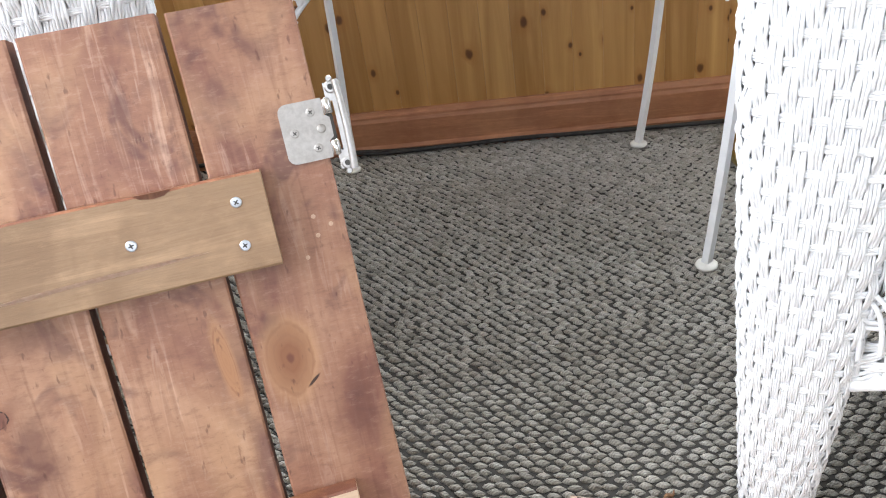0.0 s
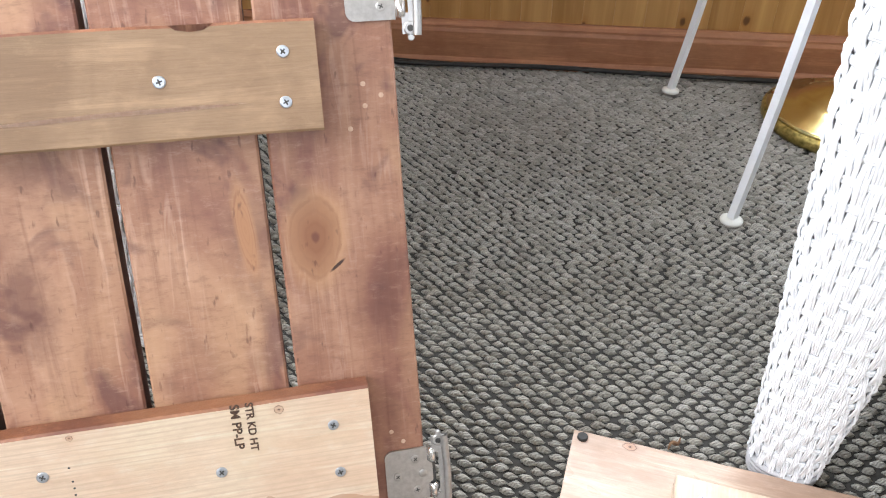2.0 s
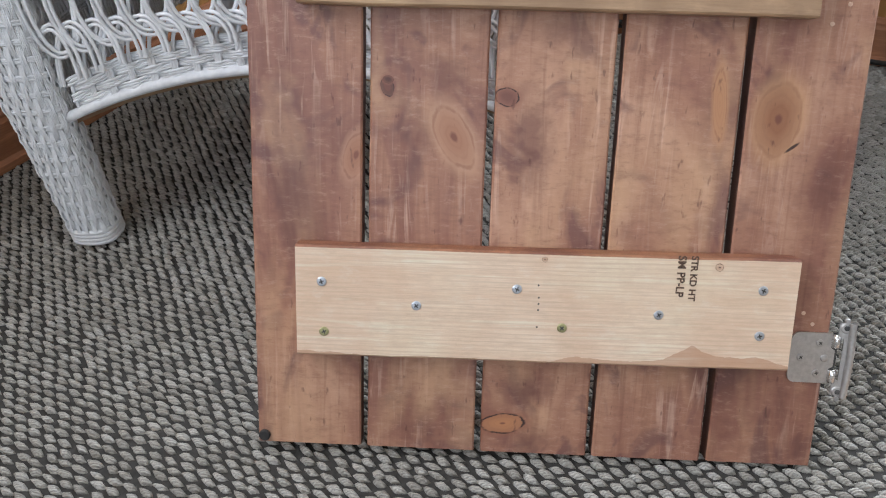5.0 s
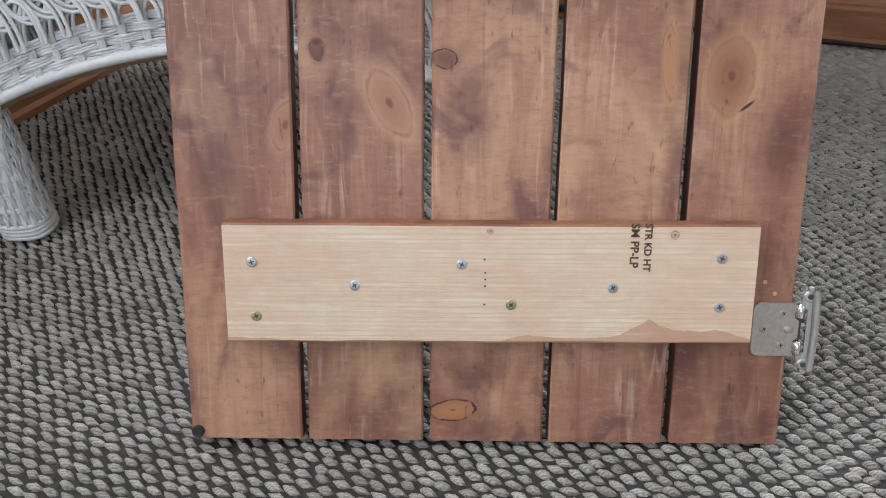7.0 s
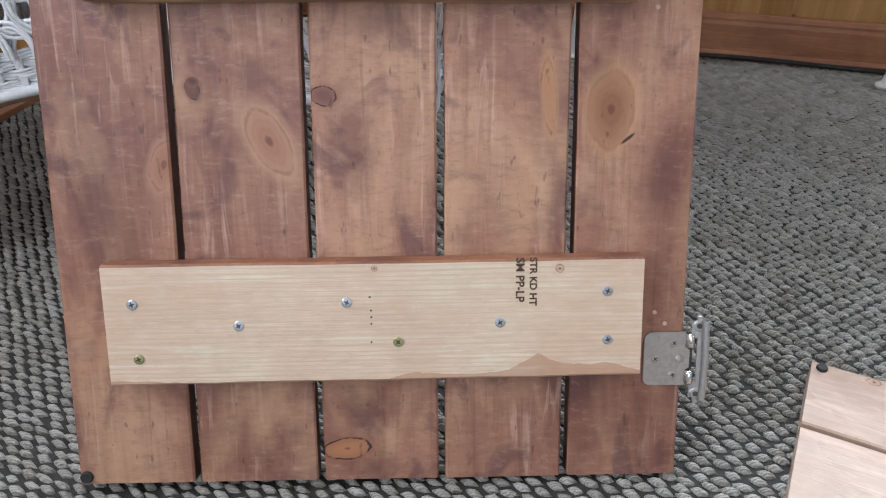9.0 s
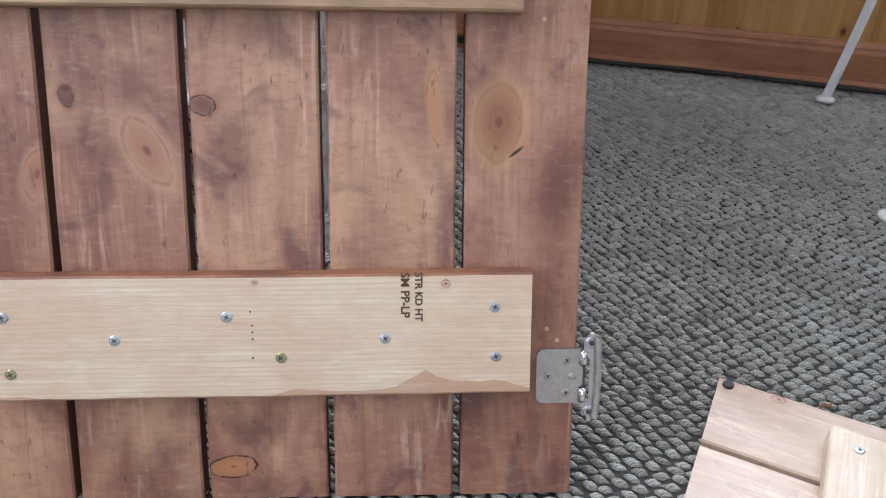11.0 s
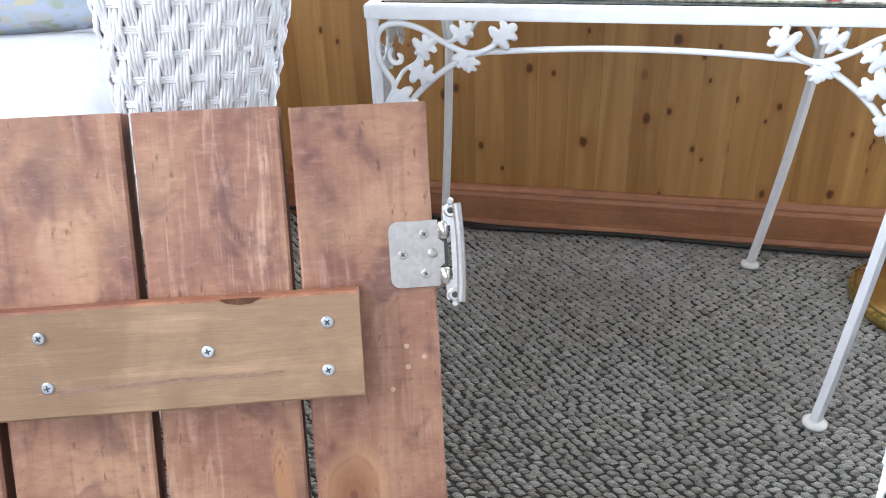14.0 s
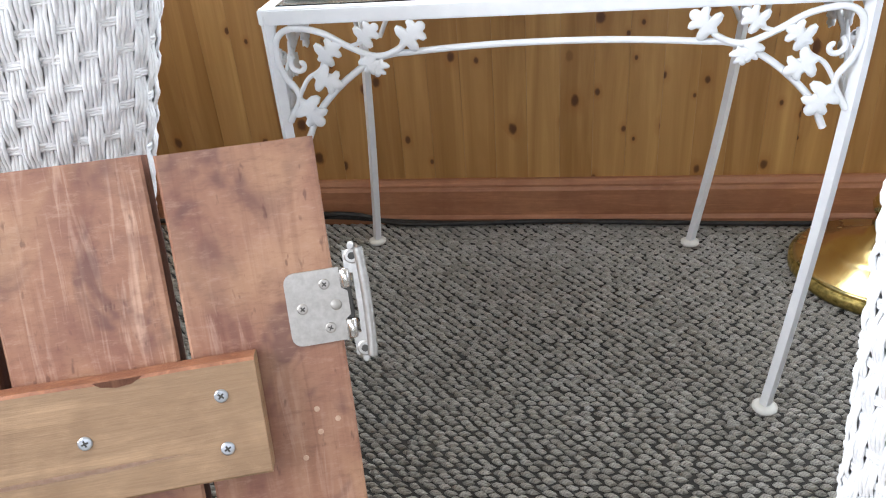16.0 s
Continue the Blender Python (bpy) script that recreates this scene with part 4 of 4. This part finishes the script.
for face, y in ((0, TY0 + 0.006), (180, TY1 - 0.006)):
    s = 1 if face == 0 else -1
    arch = [(x, y, TZ - 0.0495 + 0.0075 * (1 - (x / 0.16) ** 2)) for x in np.linspace(-0.16, 0.16, 17)]
    arch = [(-0.255, y, TZ - 0.135), (-0.24, y, TZ - 0.107), (-0.214, y, TZ - 0.08), (-0.184, y, TZ - 0.0585)] + arch + [(0.184, y, TZ - 0.0585), (0.214, y, TZ - 0.08), (0.24, y, TZ - 0.107), (0.255, y, TZ - 0.135)]
    part("arch", tubes("arch", [smooth_line(arch, 4)], [0.0036], 6), WHITE_IRON, table)
    if s == 1:
        bracket(table, pose(-0.275, y - 0.003, TZ - 0.0155))
        bracket(table, pose(0.275, y - 0.003, TZ - 0.0155) @ Matrix.Diagonal((-1, 1, 1, 1)))
for side in (-1, 1):
    x = side * (TX - 0.006)
    arch = [(x, a, TZ - 0.047 + 0.006 * (1 - (a / 0.1) ** 2)) for a in np.linspace(-0.1, 0.1, 9)]
    arch = [(x, -0.165, TZ - 0.12), (x, -0.14, TZ - 0.07)] + arch + [(x, 0.14, TZ - 0.07), (x, 0.165, TZ - 0.12)]
    part("arch", tubes("arch", [smooth_line(arch, 4)], [0.0036], 6), WHITE_IRON, table)
    bracket(table, pose(x, TY0 + 0.012, TZ - 0.0155, 0, 0, 90))


def on_table(d, e, z=0.4935):
    return ROOM @ pose(d, e, z)


def slab(name, m, w, h, t, mat, label, category, bevel=0.0004):
    ob = part(name, box((0, 0, 0), (w, h, t), bevel), mat, None)
    ob.matrix_world = m
    return tagged(ob, label, category)


mat_at = on_table(-0.525, 0.935) @ pose(0, 0, 0, 0, 0, -1.5)
placemat = empty("placemat", mat_at, "patterned beige paper placemat with a dark ragged border", "placemat")
part("sheet", box((0, 0.006, 0), (0.50, 0.274, 0.0020), 0.0004), PLACEMAT, placemat)
for y in (0.0, 0.2742):
    part("border", box((0, y, 0), (0.50, y + 0.0058, 0.0024), 0.0004), PLACEMAT_EDGE, placemat, "dark patterned border")
pot = part("flower_pot", lathe([(0.035, 0), (0.038, 0.003), (0.044, 0.035), (0.047, 0.036), (0.048, 0.06), (0.044, 0.06), (0.040, 0.03), (0.03, 0.028)], 36), TERRACOTTA, None, smooth=True)
pot.matrix_world = on_table(-0.322, 1.035, 0.496)
tagged(pot, "small terracotta flower pot on the placemat", "flower pot")
bowl = part("dish", lathe([(0.07, 0), (0.095, 0.004), (0.118, 0.02), (0.128, 0.045), (0.124, 0.045), (0.112, 0.022), (0.09, 0.008), (0.03, 0.007)], 48), PALE_GREEN, None, smooth=True)
bowl.matrix_world = on_table(-0.145, 1.12, 0.496)
tagged(bowl, "pale green glazed dish on the placemat", "dish")
card = empty("booklet", on_table(-0.160, 0.985, 0.4965) @ pose(0, 0, 0, 0, 0, -38), "white booklet with a red border on the table", "booklet")
part("cover", box((0, 0, 0), (0.105, 0.062, 0.0012), 0.0003), RED, card, "red cover")
part("page", box((0.004, 0.004, 0.0014), (0.101, 0.058, 0.0022), 0.0002), PAPER, card, "white page")
coil = part("cord_end", tubes("cord_end", [smooth_line([(0, 0, 0.003), (0.02, 0.006, 0.004), (0.04, 0.0, 0.003), (0.05, 0.012, 0.003)], 6)], [0.0025], 6), BLACK, None)
coil.matrix_world = on_table(-0.205, 1.0, 0.495)
tagged(coil, "short dark cord lying on the placemat", "cord")


scrap = part("dry_leaf", tubes("dry_leaf", [smooth_line([(-0.008, 0, 0.001), (-0.002, 0.002, 0.004), (0.004, -0.001, 0.002), (0.009, 0.001, 0.005)], 5)], [np.interp(np.linspace(0, 1, 16), [0, 0.5, 1], [0.0005, 0.0024, 0.0004])], 6), DRY_BROWN, None)
scrap.matrix_world = pose(0.036, 0.5355, 0.003, 0, 0, 25)
tagged(scrap, "small curled brown scrap on the carpet", "scrap")


# ---- brass floor lamp ----
lamp = empty("floor_lamp", pose(0.572, 1.085, 0.001), "polished brass floor lamp with a round stepped base", "floor lamp")
part("base_rim", lathe([(0.126, 0), (0.131, 0.006), (0.131, 0.017), (0.127, 0.021)], 64), BRASS_WORN, lamp, "worn mottled brass rim", smooth=True)
part("base", lathe([(0.1265, 0.0205), (0.12, 0.026), (0.085, 0.032), (0.078, 0.040), (0.064, 0.044), (0.05, 0.052), (0.036, 0.060), (0.03, 0.072), (0.026, 0.074)], 64), BRASS, lamp, smooth=True)
part("stem", lathe([(0.024, 0.073), (0.029, 0.082), (0.024, 0.092), (0.032, 0.105), (0.034, 0.115), (0.027, 0.128), (0.020, 0.134), (0.026, 0.142), (0.025, 0.155), (0.017, 0.165), (0.013, 0.172), (0.017, 0.178), (0.013, 0.186), (0.012, 0.5), (0.012, 1.3)], 32), BRASS, lamp, smooth=True)

cable = part("power_cable", tubes("power_cable", [smooth_line([(-1.2, 1.352, 0.012), (-0.9, 1.352, 0.014), (-0.68, 1.35, 0.026), (-0.60, 1.350, 0.023), (-0.53, 1.345, 0.009), (-0.4, 1.347, 0.008), (-0.25, 1.352, 0.009), (-0.1, 1.348, 0.008), (0.1, 1.343, 0.008), (0.3, 1.345, 0.008), (0.6, 1.35, 0.008), (1.0, 1.35, 0.008)], 8),
                                              smooth_line([(-1.2, 1.356, 0.006), (-0.7, 1.356, 0.016), (-0.56, 1.352, 0.012), (-0.45, 1.352, 0.007), (-0.2, 1.356, 0.006)], 8)], [0.0042, 0.0035], 8), BLACK, None)
cable.matrix_world = ROOM
tagged(cable, "black power cable running along the baseboard", "cable")


# ---- wicker chairs ----
def woven(name, surface, columns, strands, rows, radius, lift, samples=4, closed=False, ends=0.0):
    """Basket weave over surface(s, h), s and h from 0 to 1: groups of strands along h go over and under bands along s."""
    lines, radii = [], []
    hs = np.linspace(0, 1, rows * samples + 1)
    eps = 1e-3

    def lifted(s, h, off):
        p = surface(s, h)
        a = surface(s + eps, h) - surface(s - eps, h)
        b = surface(s, np.clip(h + eps, 0, 1)) - surface(s, np.clip(h - eps, 0, 1))
        nrm = np.cross(a, b)
        nrm /= np.maximum(np.linalg.norm(nrm, axis=-1, keepdims=True), 1e-9)
        return p + nrm * np.asarray(off)[..., None]
    rng = np.random.default_rng(columns * 31 + rows)
    for j in range(columns):
        wave = lift * np.cos(np.pi * (hs * rows + j))
        for k in range(strands):
            s = (j + (k + 0.5) / strands * 0.96 + 0.02) / columns
            jitter = rng.normal(0, 0.02 / columns, len(hs))
            line = lifted(s + jitter, hs, wave + rng.normal(0, radius * 0.25, len(hs)))
            width = np.linalg.norm(surface(np.full_like(hs, s + 0.5 / columns), hs) - surface(np.full_like(hs, s - 0.5 / columns), hs), axis=1)
            lines.append(line)
            radii.append(np.minimum(radius, width / strands * 0.6))
    n = columns * (4 if closed else 3)
    ss = np.linspace(0, 1, n + 1)
    for r in range(rows):
        for k in (-1, 0, 1):
            h = (r + 0.5 + 0.5 * 0) / rows
            h = (r + 0.0) / rows + k * 2.0 * radius / rows / max(radius * 7, 1e-6) * 0.35
            if not 0.004 < h < 0.996:
                continue
            lines.append(lifted(ss, np.full_like(ss, h), -0.45 * lift + rng.normal(0, radius * 0.2, len(ss))))
            radii.append(radius * 0.75)
    return tubes(name, lines, radii, 5)


def sheet(name, surface, nu, nv, closed=False):
    """A plain backing sheet over surface(s, h)."""
    s, h = np.meshgrid(np.linspace(0, 1, nu + 1), np.linspace(0, 1, nv + 1))
    v = surface(s.ravel(), h.ravel())
    f = [(i * (nu + 1) + j, i * (nu + 1) + j + 1, (i + 1) * (nu + 1) + j + 1, (i + 1) * (nu + 1) + j) for i in range(nv) for j in range(nu)]
    data = bpy.data.meshes.new(name)
    data.from_pydata(v.tolist(), [], f)
    return data


def post_surface(side, w0, w1, height, lean, bottom=0.0, shrink=0.0, flare=0.9):
    """A tapering post of rounded, flattened section that leans outward; side is -1 or 1."""
    t = np.linspace(-0.25, 1.25, 1201) * 2 * np.pi
    px, py = 1.7 * np.sign(np.cos(t)) * np.abs(np.cos(t)) ** 0.75, np.sign(np.sin(t)) * np.abs(np.sin(t)) ** 0.75
    run = np.concatenate([[0], np.cumsum(np.hypot(np.diff(px), np.diff(py)))])
    start, stop = np.interp(0, t, run), np.interp(2 * np.pi, t, run)

    def surface(s, h):
        s, h = np.broadcast_arrays(np.asarray(s, float), np.asarray(h, float))
        z = bottom + (height - bottom) * h
        cx = side * (0.250 + lean * z)
        hw = w0 + (w1 - w0) * (z / height) ** flare - shrink
        hd = 0.026 + 0.012 * z - shrink
        a = np.interp(start + (stop - start) * s, run, t)
        c, d = np.cos(a), np.sin(a)
        return np.stack([cx + hw * np.sign(c) * np.abs(c) ** 0.75, 0.0 + hd * np.sign(d) * np.abs(d) ** 0.75 + 0.02 * z, z], -1)
    return surface


def patch(p00, p10, p01, p11, bow=0.0, belly=(0, 0, 0)):
    p00, p10, p01, p11, belly = [np.array(p, float) for p in (p00, p10, p01, p11, belly)]

    def surface(s, h):
        s, h = np.broadcast_arrays(np.asarray(s, float), np.asarray(h, float))
        s, h = s[..., None], h[..., None]
        return (1 - s) * (1 - h) * p00 + s * (1 - h) * p10 + (1 - s) * h * p01 + s * h * p11 + belly * (4 * s * (1 - s)) * (bow + (1 - bow) * 4 * h * (1 - h))
    return surface


def wicker_chair(m, label, lean, top_w, flare):
    chair = empty("wicker_armchair", m, label, "wicker armchair", "wicker armchairs")
    for side in (-1, 1):
        core = part("post", sheet("post", post_surface(side, 0.0265, top_w, 0.62, lean, 0.0, 0.003, flare), 28, 12), SHADED_CORE, chair, "white woven wicker front post", smooth=True)
        part("weave", woven("weave", post_surface(side, 0.0265, top_w, 0.62, lean, 0.019, 0.0, flare), 32, 4, 32, 0.0019, 0.0018, closed=True), WICKER, core)
        band = tubes("foot_band", [post_surface(side, 0.026, top_w, 0.62, lean, 0.0, 0.0, flare)(np.linspace(0, 1, 33), np.full(33, z / 0.62)) for z in (0.004, 0.0085, 0.013, 0.0175)], [0.0031] * 4, 6)
        part("foot_band", band, FOOT_GREY if m.translation.x > 0 else WICKER, core, "wrapped wicker foot band")
        # arm, side and rear leg
        arm = np.array([(side * (0.25 + lean * 0.62), 0.012, 0.618), (side * (0.245 + lean * 0.62), 0.15, 0.628), (side * 0.28, 0.32, 0.64), (side * 0.215, 0.46, 0.70)])
        ln = smooth_line(arm, 6)
        part("arm", tubes("arm", [ln + np.array([a, 0, b]) for a, b in ((0, 0.01), (0.022, 0.004), (-0.022, 0.004), (0.04, -0.008), (-0.04, -0.008))], [0.014] * 5, 8), WICKER, chair, smooth=True)
        sp = patch((side * 0.262, 0.03, 0.17), (side * 0.19, 0.47, 0.17), (side * (0.245 + lean * 0.62), 0.03, 0.61), (side * 0.215, 0.46, 0.66))
        sp2 = part("side_panel", sheet("side_panel", sp, 10, 6), SHADED_CORE, chair, smooth=True)
        part("weave", woven("weave", sp, 26, 3, 14, 0.0024, 0.0022, 3), WICKER, sp2)
        rear = smooth_line([(side * 0.185, 0.5, 0.0), (side * 0.19, 0.475, 0.2), (side * 0.21, 0.465, 0.5), (side * 0.215, 0.5, 0.92)], 6)
        part("rear_leg", tubes("rear_leg", [rear], [0.019], 10), WICKER, chair, smooth=True)
    back = patch((-0.19, 0.48, 0.3), (0.19, 0.48, 0.3), (-0.215, 0.5, 0.92), (0.215, 0.5, 0.92), 1.0, (0, 0.04, 0))
    bp = part("backrest", sheet("backrest", back, 10, 10), SHADED_CORE, chair, "white woven wicker backrest", smooth=True)
    part("weave", woven("weave", back, 24, 3, 22, 0.0024, 0.0022, 3), WICKER, bp)

    # front apron: an arched woven band, a looped lattice above it and the woven seat rail
    def low(x):
        return 0.150 + 0.064 * (1 - (x / 0.262) ** 2)

    def band(z_of, height, inset):
        def surface(s, h):
            s, h = np.broadcast_arrays(np.asarray(s, float), np.asarray(h, float))
            z0 = z_of(0 * s)
            half = 0.232 + 0.0 * s
            x = -half + 2 * half * h
            z = z_of(x) + height * s
            x = x * (1 + 0.25 * (z - 0.2))
            return np.stack([x, inset + 0.02 * z, z], -1)
        return surface
    apron_s = band(low, 0.036, -0.008)
    apron = part("apron", sheet("apron", band(low, 0.034, -0.003), 4, 24), SHADED_CORE, chair, "arched white wicker apron with looped lattice", smooth=True)
    part("weave", woven("weave", apron_s, 4, 3, 20, 0.0027, 0.0026, 4), WICKER, apron)
    xs = np.linspace(-0.243, 0.243, 40)
    rim = np.stack([xs, np.full_like(xs, -0.007), low(xs) - 0.006], 1)
    part("apron_rim", tubes("apron_rim", [rim + np.array([0, 0.002, 0.002])], [0.0058], 10), WICKER, apron, "smooth wrapped lower rim")
    part("inner_hoop", tubes("inner_hoop", [rim + np.array([0, 0.016, -0.004])], [0.008], 8), BRACE_TAN, apron, "bare cane hoop behind the rim")
    rng = np.random.default_rng(3)
    loops, radii = [], []
    top = 0.286
    for k, x0 in enumerate(np.arange(-0.262, 0.225, 0.0235)):
        for e in (0, 0.005):
            a = np.linspace(0, np.pi, 14)
            w = 0.026
            cx = x0 + w
            zb = low(np.clip(cx, -0.24, 0.24)) + 0.032
            tall = (top - zb) * 0.72
            j = rng.normal(0, 0.0012, 2)
            up = np.stack([cx - (w - e) * np.cos(a) + j[0], -0.010 + 0.004 * np.cos(a), np.interp(cx - w * np.cos(a), xs, low(xs)) + 0.030 + (tall - e) * np.sin(a)], 1)
            dn = np.stack([cx + 0.011 - (w - e) * np.cos(a) + j[1], -0.010 - 0.004 * np.cos(a), top + 0.004 - (tall - e) * np.sin(a)], 1)
            loops += [up[np.abs(up[:, 0]) < 0.256], dn[np.abs(dn[:, 0]) < 0.262]]
            radii += [0.0021, 0.0021]
    keep = [i for i, l in enumerate(loops) if len(l) > 3]
    part("lattice", tubes("lattice", [loops[i] for i in keep], [radii[i] for i in keep], 6), WICKER, apron, "looped open cane lattice")
    rail_s = band(lambda x: top + 0 * x, 0.075, -0.009)
    rail = part("seat_rail", sheet("seat_rail", band(lambda x: top + 0 * x, 0.075, -0.004), 4, 12), SHADED_CORE, chair, smooth=True)
    part("weave", woven("weave", rail_s, 8, 3, 22, 0.0026, 0.0024, 4), WICKER, rail)
    part("seat", box((-0.235, 0.0, 0.335), (0.235, 0.47, 0.36), 0.006), SHADED_CORE, chair)
    return chair


def cushion(name, size, m, mat, label):
    """A soft, puffed cushion with rounded edges."""
    bm = bmesh.new()
    bmesh.ops.create_grid(bm, x_segments=24, y_segments=24, size=0.5)
    top = list(bm.verts)
    w, h, t = size
    geom = bmesh.ops.duplicate(bm, geom=bm.verts[:] + bm.edges[:] + bm.faces[:])["geom"]
    low = {v for v in geom if isinstance(v, bmesh.types.BMVert)}
    for v in bm.verts:
        x, y = v.co.x * 2, v.co.y * 2
        puff = ((1 - abs(x) ** 5) * (1 - abs(y) ** 5)) ** 0.45
        wob = noise.noise(Vector((x * 2.1, y * 2.1, 3.0))) * 0.05
        z = t / 2 * puff * (1 + wob)
        v.co = Vector((w / 2 * x * (1 - 0.03 * y * y), h / 2 * y * (1 - 0.03 * x * x), -z if v in low else z))
    bmesh.ops.remove_doubles(bm, verts=bm.verts, dist=1e-5)
    ob = empty(name, m, label, "cushion")
    part("cover", bm, mat, ob, smooth=True)
    a = np.linspace(0, 2 * np.pi, 65)
    sq = [(max(abs(math.cos(q)), abs(math.sin(q))), q) for q in a]
    pipe = [(w / 2 * math.cos(q) / k * (1 - 0.03 * (math.sin(q) / k) ** 2), h / 2 * math.sin(q) / k * (1 - 0.03 * (math.cos(q) / k) ** 2), 0) for k, q in sq]
    part("piping", tubes("piping", [pipe], [0.004], 6), SEAT_WHITE, ob)
    return ob


CHAIR_W = pose(-0.697, 0.760, 0.003, 0, 0, 5)
wicker_chair(CHAIR_W, "white painted wicker armchair with latticed apron on carpet", 0.145, 0.086, 1.8)
cushion("seat_cushion", (0.45, 0.42, 0.10), CHAIR_W @ pose(0, 0.235, 0.408), SEAT_WHITE, "plump white seat cushion in a wicker armchair")
cushion("back_cushion", (0.42, 0.42, 0.12), CHAIR_W @ pose(0, 0.40, 0.655, 76, 0, 0), FLORAL, "floral cotton cushion against a wicker backrest")
CHAIR_E = pose(0.120 + 0.25 * 0.743, 0.497 - 0.25 * 0.669, 0.003, 0, 0, -42)
wicker_chair(CHAIR_E, "white painted wicker armchair beside the lying door", 0.0, 0.074, 0.9)

# ---- wall boards and carpet ----
PITCH = 0.0537


def wall_board(length):
    b = 0.0005
    prof = [(0.0001, 0), (0.0001, -0.0077), (b, -0.008), (PITCH - b, -0.008), (PITCH - 0.0001, -0.0077), (PITCH - 0.0001, 0)]
    bm = bmesh.new()
    ends = [[bm.verts.new((x, y, z)) for x, y in prof] for z in (0.002, length)]
    for i in range(6):
        j = (i + 1) % 6
        bm.faces.new((ends[0][i], ends[0][j], ends[1][j], ends[1][i]))
    bm.faces.new(ends[0])
    bm.faces.new(ends[1][::-1])
    bmesh.ops.recalc_face_normals(bm, faces=bm.faces)
    data = bpy.data.meshes.new("wall_board")
    bm.to_mesh(data)
    bm.free()
    data.materials.append(PINE_WALL)
    return data


BOARD = wall_board(0.85)
for k in range(int((EAST - WEST) / PITCH)):
    ob = new("wall_board", BOARD)
    ob.parent = wall_north
    ob.matrix_local = pose(WEST + 0.009 + k * PITCH, NORTH, 0)
for k in range(int((NORTH + 0.6) / PITCH)):
    ob = new("wall_board", BOARD)
    ob.parent = wall_west
    ob.matrix_local = pose(WEST, -0.6 + k * PITCH, 0, 0, 0, 90)
carpet_loops()
